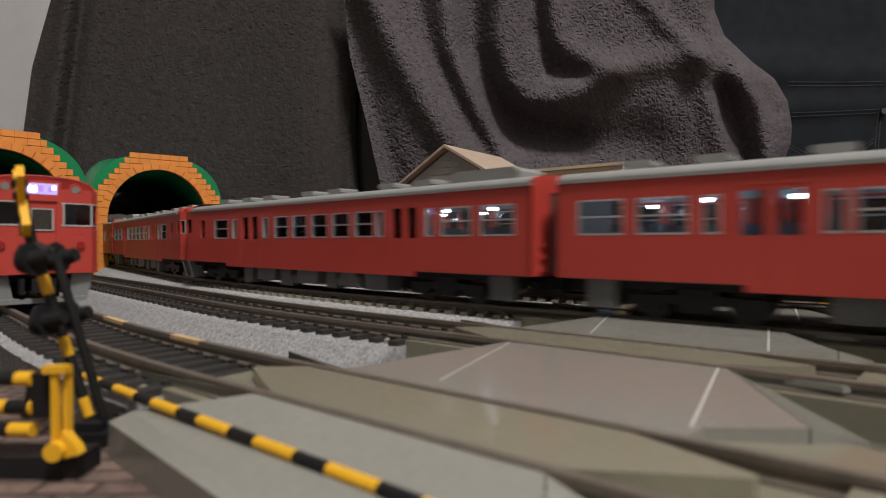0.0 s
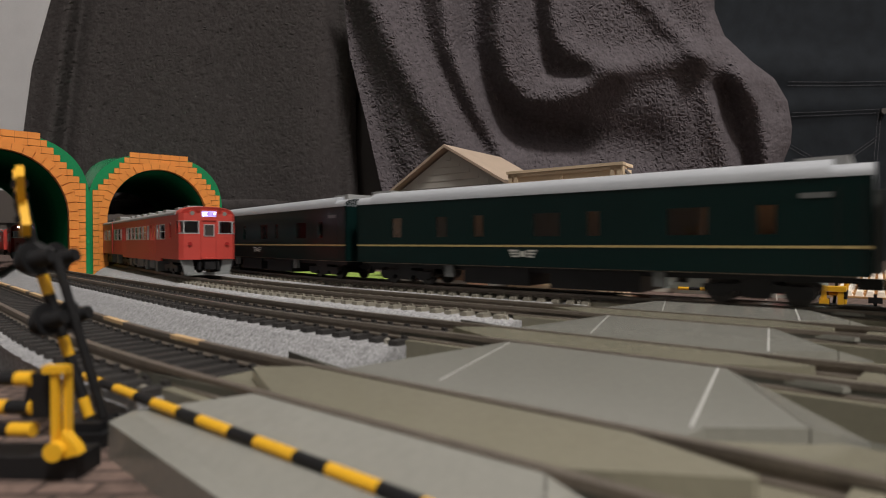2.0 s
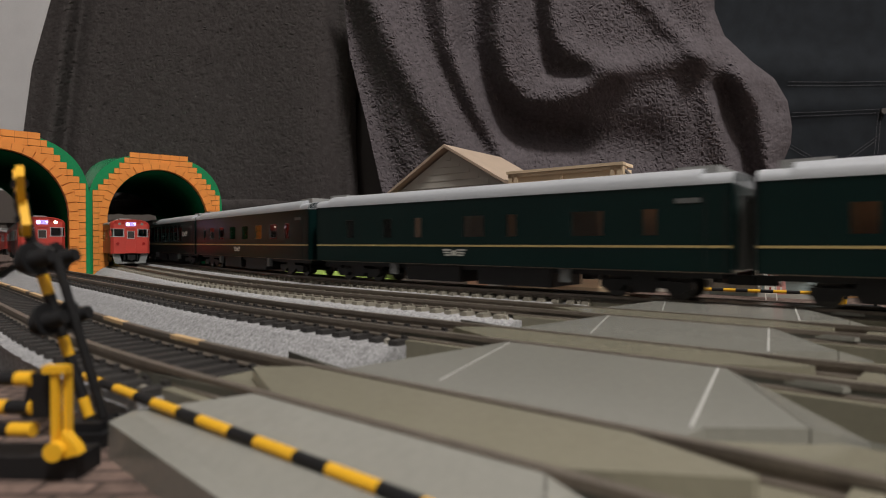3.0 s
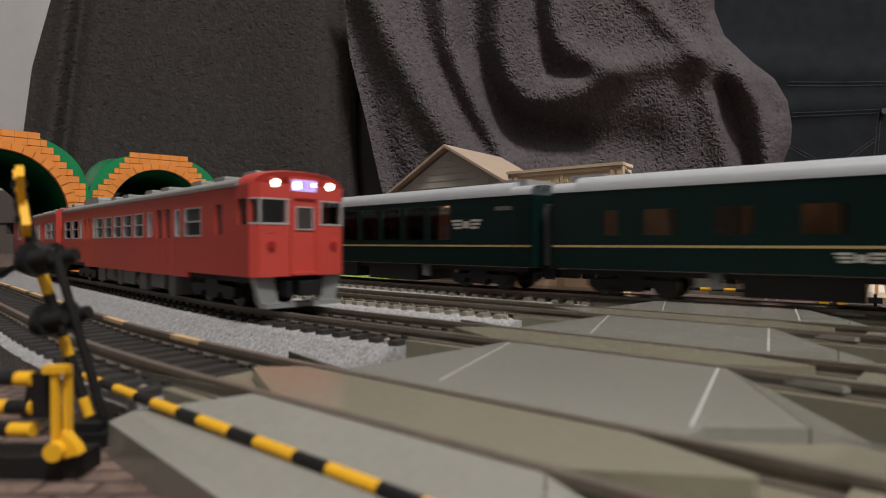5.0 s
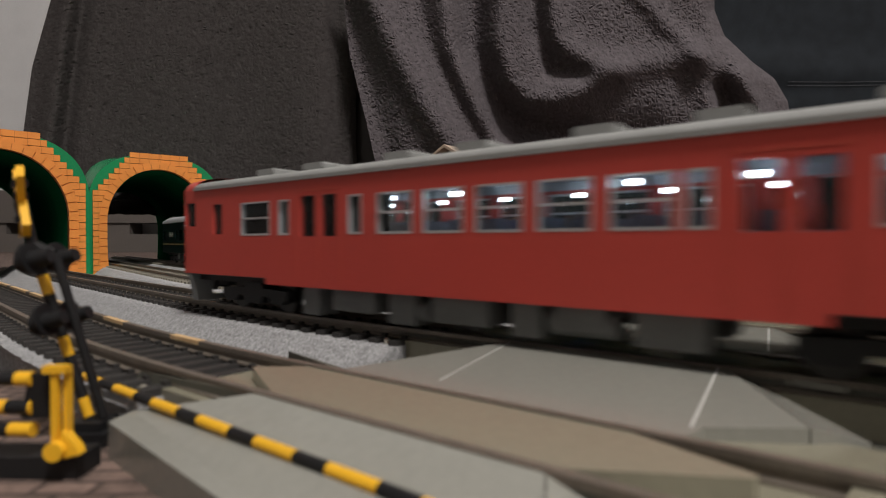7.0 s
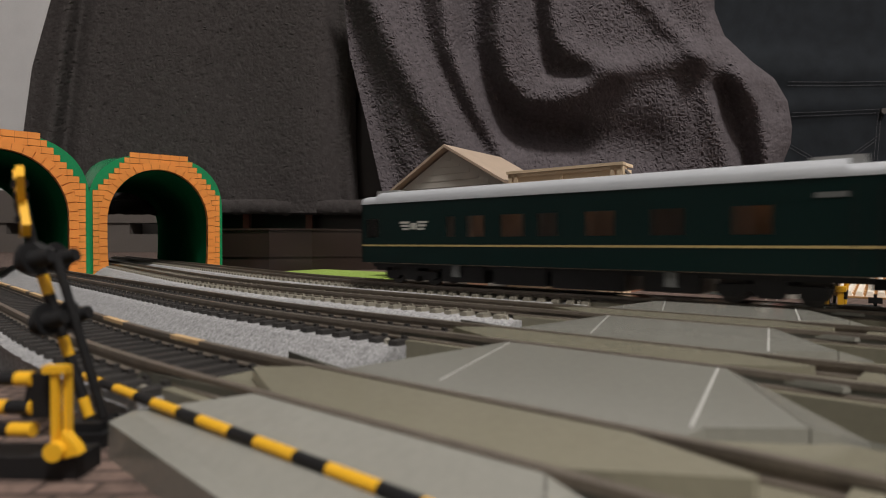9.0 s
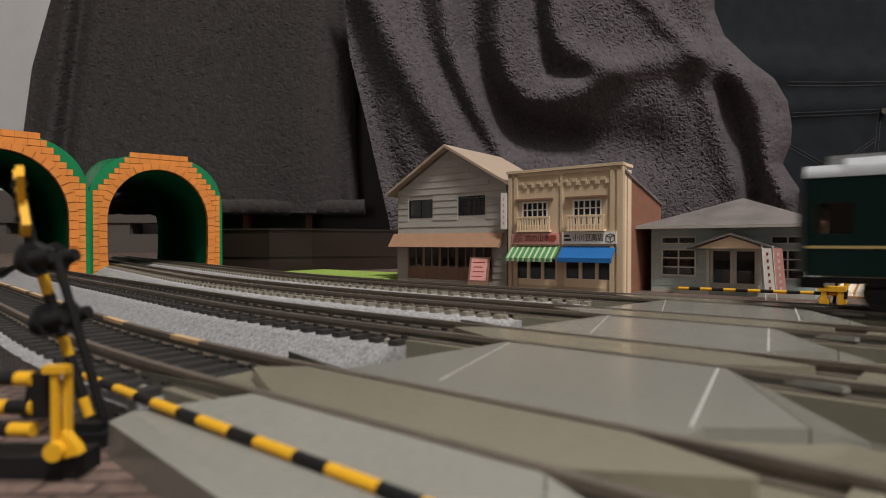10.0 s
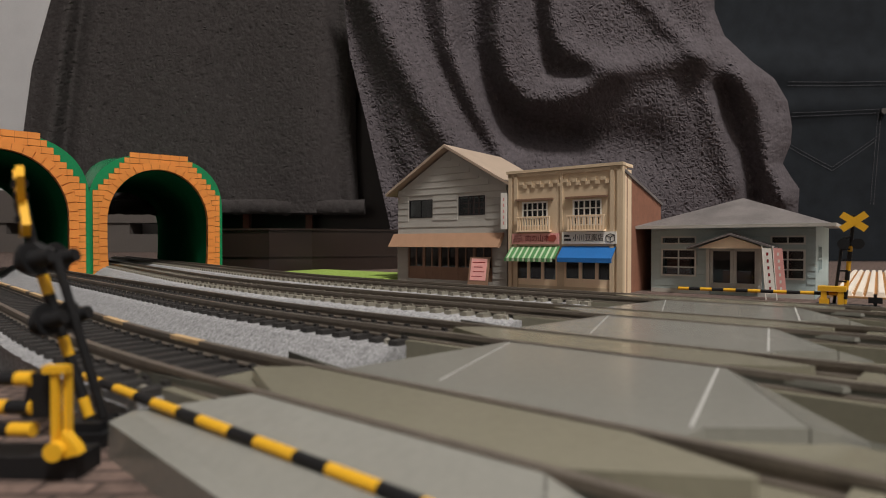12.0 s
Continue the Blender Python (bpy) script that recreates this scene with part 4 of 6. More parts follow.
    text_part("sign_text", "肉の山本", 3.2, pose(0.0123 + 0.0012, -0.00108, 0.0216) @ FRONT, M_REDINK, th, sx=0.86)
    text_part("sign_text", "メンチ\nコロッケ\nとんかつ", 1.15, pose(0.0047, -0.00108, 0.0217) @ FRONT, M_REDINK, th)
    bm = bmesh.new()
    prism(bm, [(18.4, 20.6), (20.8, 20.4), (21.8, 21.8), (21.4, 23.2), (19.4, 23.3), (18.2, 22.4)], "y", -1.2, -0.9)
    part("sign_picture", bm, mat("meat_brown", (0.35, 0.07, 0.05), 0.5), th, "red-brown meat picture")
    boxes("shop_sign", [(24.0, 45.5, -1.0, 0.0, 19.6, 24.4)], M_WHITE, th, "white shop sign board", bevel=0.1)
    text_part("sign_text", "小川豆腐店", 3.0, pose(0.0346, -0.00108, 0.0219) @ FRONT, M_INK, th, sx=0.82)
    boxes("sign_text_bar", [(25.0, 27.2, -1.12, -0.9, 22.4, 23.2), (25.0, 27.8, -1.12, -0.9, 20.8, 21.6)], M_INK, th)
    bm = bmesh.new()
    for a, b in (((41.6, 20.8), (43.2, 20.2)), ((43.2, 20.2), (44.8, 21.0)), ((41.6, 20.8), (41.6, 22.8)), ((43.2, 20.2), (43.2, 22.2)), ((44.8, 21.0), (44.8, 23.0)),
                 ((41.6, 22.8), (43.2, 22.2)), ((43.2, 22.2), (44.8, 23.0)), ((41.6, 22.8), (43.2, 23.6)), ((43.2, 23.6), (44.8, 23.0))):
        cyl(bm, (a[0], -1.05, a[1]), (b[0], -1.05, b[1]), 0.14, seg=5)
    part("sign_picture", bm, M_INK, th, "outlined tofu block picture")
    # awnings
    aw = part("awning", (lambda b: (prism(b, [(-0.1, 18.6), (-5.6, 13.6), (-5.4, 13.2), (-0.1, 18.0)], "x", 1.2, 22.8), b)[1])(bmesh.new()), M_GREEN_STRIPE, th, "green and pale green striped awning")
    for i in range(9):
        a = 1.9 + i * 2.4
        bm = bmesh.new()
        prism(bm, [(-0.1, 18.68), (-5.72, 13.62), (-5.66, 12.1), (-5.5, 12.1), (-5.5, 13.5), (-0.1, 18.3)], "x", a, a + 0.85)
        part("stripe", bm, M_STRIPE, aw, "pale green awning stripe")
        bm = bmesh.new()
        box(bm, a - 1.2, a, -5.64, -5.5, 12.1, 13.6)
        part("valance", bm, M_GREEN_STRIPE, aw)
    bm = bmesh.new()
    prism(bm, [(-0.1, 18.6), (-5.0, 14.0), (-5.0, 12.2), (-4.7, 12.2), (-4.7, 13.8), (-0.1, 18.0)], "x", 23.8, 45.0)
    part("awning", bm, M_BLUE, th, "blue shop awning", bevel=0.1)
    # a hanging sign at the corner towards the grey shop
    boxes("hanging_sign", [(-3.4, -0.6, -1.2, -0.6, 26, 42)], M_WHITE, th, "white hanging sign board")
    boxes("sign_text_bar", [(-2.3, -1.7, -1.26, -1.1, 28 + 2.6 * i, 29.4 + 2.6 * i) for i in range(5)], M_PINK, th)


cream_shop()


M_PALE = mat("pale_window_frame", (0.50, 0.50, 0.46), 0.5, var=0.06)


def station():
    W, D, H = 57.0, 66.0, 27.0
    th = thing("station_house", "blue-grey clapboard model station with a hipped slate roof", "model building", "model buildings by the track", "", placed(-74.4, 238))
    openings = [(4, 17.5, 6.6, 17.6), (4, 17.5, 19.4, 22.6), (22.5, 39, 1, 17.8), (43, 54, 6.6, 17.6), (43, 54, 19.4, 22.6)]
    bm = bmesh.new()
    wall_with(bm, 0, W, 0.5, 1.8, 0, H, openings)
    part("front_wall", bm, M_SIDING_BLUE, th, weld=True)
    boxes("side_wall", [(0, 1.4, 1.8, D, 0, H), (1.4, W - 1.4, D - 1.4, D, 0, H)], M_SIDING_BLUE, th)
    bm = bmesh.new()
    box(bm, W - 1.4, W, 1.8, 12, 0, H)
    box(bm, W - 1.4, W, 26, D, 0, H)
    box(bm, W - 1.4, W, 12, 26, 0, 9)
    box(bm, W - 1.4, W, 12, 26, 19, H)
    part("side_wall", bm, M_SIDING_BLUE, th)
    boxes("side_window", [(W - 0.9, W + 0.2, y, y + 0.7, 9, 19) for y in (12, 18.6, 25.3)] + [(W - 0.9, W + 0.2, 12, 26, z, z + 0.7) for z in (9, 13.6, 18.4)], M_SIDING_BLUE, th)
    z = 0.2
    while z < H - 1:
        cuts = sorted((o[0] - 0.5, o[1] + 0.5) for o in openings if o[2] - 0.4 < z + 2.2 and o[3] + 0.4 > z)
        x = 0.0
        for a, b in cuts + [(W, None)]:
            if a > x + 0.5:
                bm = bmesh.new()
                prism(bm, [(0.52, z), (0.22, z + 0.05), (0.42, z + 2.4), (0.52, z + 2.4)], "x", x, a)
                part("clapboard", bm, M_SIDING_BLUE, th)
            x = b if b is not None else x
        z += 2.45
    bm = bmesh.new()
    e = 6.0
    frustum(bm, [(-e, -e, H - 0.6), (W + e, -e, H - 0.6), (W + e, D + e, H - 0.6), (-e, D + e, H - 0.6)],
            [(W / 2 - 0.4, D / 2 - 0.5, H + 12.0), (W / 2 + 0.4, D / 2 - 0.5, H + 12.0), (W / 2 + 0.4, D / 2 + 0.5, H + 12.0), (W / 2 - 0.4, D / 2 + 0.5, H + 12.0)])
    part("roof", bm, M_ROOF_SLATE, th, "weathered grey hipped roof", bevel=0.2)
    boxes("fascia", [(-e, W + e, -e - 0.25, -e + 0.5, H - 1.4, H - 0.2), (W + e - 0.5, W + e + 0.25, -e, D + e, H - 1.4, H - 0.2), (-e - 0.25, -e + 0.5, -e, D + e, H - 1.4, H - 0.2)], M_SIDING, th)
    for x0, x1 in ((4, 17.5), (43, 54)):
        window(th, x0, x1, 6.6, 17.6, 0.2, 2, 3, M_PALE, 0.5)
        window(th, x0, x1, 19.4, 22.6, 0.2, 2, 1, M_PALE, 0.45)
    window(th, 22.5, 30.7, 1, 17.8, 0.3, 1, 1, M_PALE, 0.8, "entrance_door", "pale framed sliding door")
    window(th, 30.8, 39, 1, 17.8, 0.3, 1, 1, M_PALE, 0.8, "entrance_door", "pale framed sliding door")
    boxes("kick_panel", [(22.8, 38.6, 0.3, 0.7, 1.2, 4.6)], M_SIDING, th)
    # porch gable
    bm = bmesh.new()
    for s in (-1, 1):
        c = 30.8
        prism(bm, [(c, 22.9), (c, 23.7), (c + s * 15, 18.4), (c + s * 15, 17.6)], "y", -7.5, 0.4)
    part("porch_roof", bm, M_ROOF_SLATE, th, "dark porch gable roof")
    bm = bmesh.new()
    prism(bm, [(19.6, 17.9), (42.0, 17.9), (39.0, 19.4), (30.8, 22.4), (22.6, 19.4)], "y", -6.2, 0.3)
    part("porch_gable", bm, M_TRIM, th, "cream porch gable board")
    boxes("plinth", [(0.3, 21.4, -0.5, 0.2, 0, 1.6), (40.0, W - 0.3, -0.5, 0.2, 0, 1.6)], M_PALE, th, "pale stone plinth")
    boxes("door_frame", [(21.2, 22.4, -0.4, 0.5, 0, 18.4), (39.1, 40.3, -0.4, 0.5, 0, 18.4), (22.4, 39.1, -0.4, 0.5, 17.7, 18.4)], M_PALE, th, "pale door surround")
    boxes("name_plate", [(40.4, 42.6, -0.3, 0.4, 13.6, 16.0)], M_PINK, th)
    # added near-black board stands for the shade inside the station
    boxes("shade_backing", [(1.5, W - 1.5, 14, 14.8, 0.3, 26)], M_DARK_IN, th)
    boxes("inner_stall", [(5, 14, 5, 8, 0.3, 13), (26, 36, 6, 9, 0.3, 9)], M_WOOD_RED, th)
    # two banners
    for i, (mm, ink) in enumerate(((M_WHITE, M_PINK), (M_PINK, M_WHITE))):
        b = thing("banner_flag", "tall paper banner flag before the station", "banner", "banner flags", "", placed(-31 + i * 3.2, 226 + i * 1.0, 0.0, 5 - 8 * i))
        bm = bmesh.new()
        cyl(bm, (0, 0, 0), (-1.4, 0, 19), 0.22, seg=6)
        part("pole", bm, M_WHITE, b)
        bm = bmesh.new()
        prism(bm, [(0.1, 2.0), (2.9, 2.2), (1.5, 18.0), (-1.3, 18.2)], "y", -0.15, 0.15)
        part("cloth", bm, mm, b)
        bm = bmesh.new()
        for k in range(6):
            box(bm, 1.0 - k * 0.2, 1.6 - k * 0.2, -0.2, -0.1, 3.5 + k * 2.4, 4.6 + k * 2.4)
        part("text_bar", bm, M_REDINK if i == 0 else M_WHITE, b)


station()


# ---- crossing gates ----
def striped(th, name, p0, p1, r, pitch, phase, share=0.5):
    """A bar in yellow and black lengths."""
    p0, p1 = Vector(p0), Vector(p1)
    total = (p1 - p0).length
    d = (p1 - p0) / total
    s, k = -phase, 0
    while s < total:
        run = pitch * (share if k % 2 == 0 else 1 - share)
        a, b = max(0.0, s), min(total, s + run)
        if b > a + 0.01:
            bm = bmesh.new()
            cyl(bm, p0 + d * a, p0 + d * b, r, r, 10)
            part(name, bm, M_YELLOW if k % 2 == 0 else M_BLACK, th, "yellow length" if k % 2 == 0 else "black length", smooth=True)
        s += run
        k += 1


def crossbuck(th, c, r, half=3.6):
    for s in (-1, 1):
        bm = bmesh.new()
        w = 0.95
        dx, dz = half * 0.8, s * half * 0.6
        nx, nz = -dz / half * w, dx / half * w
        pts = [(c[0] - dx - nx, c[2] - dz - nz), (c[0] + dx - nx, c[2] + dz - nz), (c[0] + dx + nx, c[2] + dz + nz), (c[0] - dx + nx, c[2] - dz + nz)]
        prism(bm, pts, "y", c[1] - 0.3 - (s > 0) * 0.12, c[1] + 0.3 + (s > 0) * 0.12)
        part("crossbuck", bm, M_YELLOW, th, "yellow crossing board", bevel=0.15)


def gate(label, m, bar_to, lean=0.0, fence_to=None, buck_turn=0.0):
    """A crossing signal with barrier: x along the track, y across it."""
    th = thing("crossing_gate", label, "crossing gate", "crossing gates", "", m)
    boxes("base", [(-9, 6.5, -3.0, 3.5, 0, 2.2), (4.6, 5.4, -0.6, 0.2, 2, 5.6), (3.4, 6.6, -0.8, 0.4, 3.0, 4.6)], M_BLACK, th, "black base plate", bevel=0.4)
    boxes("barrier_machine", [(-7.6, -6.2, -2.6, -1.0, 2.0, 7.0), (-3.6, -2.2, -2.6, -1.0, 2.0, 7.0), (-8.4, -1.6, -2.8, 1.8, 6.0, 7.4), (-8.0, -5.6, -2.9, 2.0, 2.0, 3.8)], M_YELLOW, th, "yellow barrier frame", bevel=0.3)
    striped(th, "barrier", (-2.4, 0, 5.2), (bar_to, 0, 4.7), 0.55, 7.0, 0.0)
    if fence_to:
        for z in (4.2, 6.0, 8.2):
            striped(th, "fence_rail", (-4.4, -0.5, z), (fence_to, -0.5, z), 0.5, 5.0, 1.0)
    # mast
    top = Vector((-lean, 0, 28))
    foot = Vector((-2.2, 2.0, 2))
    striped(th, "mast", foot, foot.lerp(top, 0.66), 0.6, 5.6, 1.2)
    bm = bmesh.new()
    cyl(bm, foot.lerp(top, 0.66), top, 0.5, 0.45, 10)
    part("mast_top", bm, M_BLACK, th)
    bm = bmesh.new()
    a = Vector((-4.6, 1.2, 2.4))
    cyl(bm, a, foot.lerp(top, 0.74) + Vector((-2.0, -0.6, 0)), 0.42, 0.42, 8)
    cyl(bm, foot.lerp(top, 0.74) + Vector((-2.0, -0.6, 0)), foot.lerp(top, 0.76), 0.42, 0.42, 8)
    part("cable_pipe", bm, M_BLACK, th)
    for k in range(5):
        c = foot.lerp(top, 0.14 + 0.12 * k)
        boxes("ladder_rung", [(c.x - 2.2, c.x, c.y - 0.8, c.y - 0.3, c.z - 0.25, c.z + 0.25)], M_BLACK, th)
    for f in (0.68,):
        c = foot.lerp(top, f)
        for s in (-1, 1):
            bm = bmesh.new()
            cyl(bm, c + Vector((s * 1.7, -1.4, 0)), c + Vector((s * 1.7, -0.9, 0)), 1.55, 1.55, 16)
            cyl(bm, c + Vector((s * 1.7, -1.2, 0)), c + Vector((s * 1.7, 0.6, 0)), 0.9, 0.6, 12)
            part("signal_lamp", bm, M_BLACK, th, "black round signal hood", smooth=True)
        boxes("lamp_bracket", [(c.x - 2, c.x + 2, c.y - 0.5, c.y + 0.4, c.z - 0.4, c.z + 0.4)], M_BLACK, th)
    hold = new("signal_head", finish("signal_head", (lambda b: (cyl(b, (0, 0, -1.5), (0, 0, 1.5), 0.5, 0.5, 8), b)[1])(bmesh.new()), M_BLACK))
    hold.parent = th
    hold.matrix_basis = pose(top.x * MM, top.y * MM, (top.z - 2) * MM, 0, 0, buck_turn)
    crossbuck(hold, (0, -0.8, 0), 1)
    return th


gate("black and yellow crossing gate with lowered barrier by the houses", placed(-5.5, 200, 0), -48.0, 0.0)


def near_gate():
    """The gate close to the viewer, its mast leaning, set square to the room."""
    th = thing("crossing_gate", "black and yellow crossing gate with lowered barrier and leaning mast", "crossing gate", "crossing gates", "",
               Matrix.Translation((0, 0, EYE_HEIGHT * MM * 0.11)) @ Matrix.Scale(0.89, 4))
    boxes("base", [(-52, -30.9, 47.6, 51, 0, 1.9)], M_BLACK, th, "black base plate", bevel=0.5)
    boxes("mast_base", [(-38.0, -33.0, 55.0, 59.5, 0, 1.3), (-37.0, -33.8, 55.6, 59, 1.3, 2.2)], M_BLACK, th, "black mast foot", bevel=0.5)
    bm = bmesh.new()
    box(bm, -32.5, -32.0, 46.8, 47.4, 1.9, 9.7)
    box(bm, -33.1, -31.2, 46.6, 47.6, 9.2, 9.8)
    box(bm, -31.8, -31.4, 47.3, 48.0, 1.9, 9.4)
    part("barrier_machine", bm, M_YELLOW, th, "yellow barrier frame", bevel=0.25)
    bm = bmesh.new()
    cyl(bm, (-32.0, 46.2, 2.8), (-32.0, 47.2, 2.8), 0.8, 0.8, 16)
    prism(bm, [(-32.2, 2.0), (-30.2, 2.4), (-30.4, 3.0), (-31.6, 4.4)], "y", 46.8, 47.8)
    part("foot_plate", bm, M_YELLOW, th, "yellow rounded foot", smooth=True)
    bm = bmesh.new()
    prism(bm, [(-35.6, 5.2), (-33.4, 5.2), (-33.4, 9.0), (-34.8, 9.0)], "y", 47.6, 48.8)
    part("drive_box", bm, M_BLACK, th, bevel=0.2)
    for z, ph in ((8.5, 0.6), (6.1, 1.8), (4.2, 0.0)):
        striped(th, "fence_rail", (-34.6, 47.8, z), (-52, 48.6, z), 0.62, 4.0, ph)
    for x in (-39.6, -44.6):
        boxes("fence_post", [(x - 0.45, x + 0.45, 48.4, 49.3, 1.6, 9.2)], M_YELLOW, th, bevel=0.15)
    a, b = un(-63.9, 23.45), un(-8.1, 22.7)
    k = 1 / 0.89                      # the barrier lies just over the ramp, at full size
    striped(th, "barrier", (a[0] * k, a[1] * k, 4.2 * k), (b[0] * k, b[1] * k, 4.0 * k), 0.45 * k, 7.52 * k, 0.0, 0.58)
    foot, top = Vector((-35.4, 57.0, 1.6)), Vector((-41.9, 56.0, 24.0))
    striped(th, "mast", foot, foot.lerp(top, 0.72), 0.52, 6.4, 5.4, 0.31)
    bm = bmesh.new()
    cyl(bm, foot.lerp(top, 0.6), top, 0.5, 0.45, 10)
    part("mast_top", bm, M_BLACK, th)
    bm = bmesh.new()
    cyl(bm, (-34.2, 57, 2.4), (-38.6, 56.4, 19.0), 0.45, 0.45, 8)
    cyl(bm, (-38.6, 56.4, 19.0), (-40.4, 56, 19.8), 0.45, 0.45, 8)
    part("cable_pipe", bm, M_BLACK, th)
    for f, dx in ((0.755, 1.5), (0.49, 0.9)):
        c = foot.lerp(top, f)
        for s in (-1, 1):
            bm = bmesh.new()
            cyl(bm, c + Vector((dx - 0.9, s * 1.9, -0.1)), c + Vector((dx - 0.5, s * 1.9, 0)), 1.6, 1.6, 16)
            cyl(bm, c + Vector((dx - 1.6, s * 1.9, -0.5)), c + Vector((dx + 1.2, s * 1.9, 0.3)), 1.05, 0.7, 12)
            part("signal_lamp", bm, M_BLACK, th, "black round signal hood", smooth=True)
        bm = bmesh.new()
        box(bm, c.x - 0.6, c.x + 0.7, c.y - 2.2, c.y + 2.2, c.z - 0.6, c.z + 0.6)
        part("lamp_bracket", bm, M_BLACK, th, bevel=0.2)
    hub = part("signal_head", (lambda q: (cyl(q, (-40.6, 56, 20.0), (-41.7, 56, 25.0), 0.5, 0.5, 8), q)[1])(bmesh.new()), M_BLACK, th)
    for s in (-1, 1):
        bm = bmesh.new()
        # boards in a plane that looks along the track
        c = Vector((-41.6, 56.0, 24.0))
        d = Vector((-0.43 * s - 0.08, 0.52 * s, 0.75)) * 3.8
        w = Vector((-0.43, 0.55, -s * 0.66)) * 0.85
        t = Vector((0.8, 0.6, 0.1)) * 0.34
        frustum(bm, [c - d - w - t, c + d - w - t, c + d + w - t, c - d + w - t], [c - d - w + t, c + d - w + t, c + d + w + t, c - d + w + t])
        part("crossbuck", bm, M_YELLOW, hub, "yellow crossing board", bevel=0.15)
        for f in (-0.6, 0.2, 0.62):
            bm = bmesh.new()
            q = c + d * f
            box(bm, q.x - 0.5, q.x + 0.5, q.y - 0.4, q.y + 0.4, q.z - 0.35, q.z + 0.35)
            part("black_mark", bm, M_BLACK, hub)


near_gate()


# ---- trains ----
def side_wall(bm, y0, y1, x0, x1, z0, z1, holes):
    """A flat wall along x with rectangular openings [(xa, xb, za, zb)] that don't overlap in x."""
    x = x0
    for xa, xb, za, zb in sorted(holes):
        if xa > x:
            box(bm, x, xa, y0, y1, z0, z1)
        box(bm, xa, xb, y0, y1, z0, za)
        box(bm, xa, xb, y0, y1, zb, z1)
        x = xb
    if x1 > x:
        box(bm, x, x1, y0, y1, z0, z1)


def bogie(parent, x, wheel_r=2.9, half=7.0, name="bogie"):
    bm = bmesh.new()
    box(bm, x - 2.5, x + 2.5, -6.5, 6.5, 3.0, 6.6)
    b = part(name, bm, M_BLACK, parent, "black bogie with spring gear", bevel=0.2)
    for s in (-1, 1):
        bm = bmesh.new()
        h = half
        ya, yb = sorted((s * 6.0, s * 7.6))
        prism(bm, [(x - h - 3, 2.6), (x - h - 1.6, 1.6), (x - h + 1.6, 1.6), (x - h + 2.6, 2.8), (x - 3.0, 2.8), (x - 2.4, 1.5), (x + 2.4, 1.5), (x + 3.0, 2.8),
                   (x + h - 2.6, 2.8), (x + h - 1.6, 1.6), (x + h + 1.6, 1.6), (x + h + 3, 2.6), (x + h + 3, 4.0), (x + 3.0, 4.2), (x + 2.6, 5.2), (x - 2.6, 5.2), (x - 3.0, 4.2), (x - h - 3, 4.0)],
              "y", ya, yb)
        part("side_frame", bm, M_BLACK, b, bevel=0.2)
    for w in (-half, half):
        bm = bmesh.new()
        for s in (-1, 1):
            cyl(bm, (x + w, s * 4.0, wheel_r), (x + w, s * 5.2, wheel_r), wheel_r, wheel_r, 16)
            cyl(bm, (x + w, s * 5.2, wheel_r), (x + w, s * 5.7, wheel_r), wheel_r * 0.5, wheel_r * 0.4, 10)
        cyl(bm, (x + w, -4, wheel_r), (x + w, 4, wheel_r), 0.7, 0.7, 8)
        part("wheelset", bm, M_WHEEL, b, smooth=True)


def roof_profile(half, z0, z1, n=14, full=0.62):
    pts = [(-half, z0)]
    for i in range(n + 1):
        a = math.pi * (1 - i / n)
        c, s = math.cos(a), math.sin(a)
        pts.append((half * math.copysign(abs(c) ** full, c), z0 + 0.35 + (z1 - z0 - 0.35) * abs(s) ** (full + 0.1)))
    pts.append((half, z0))
    return pts


RED_HALF, RED_W = 69.3, 9.75


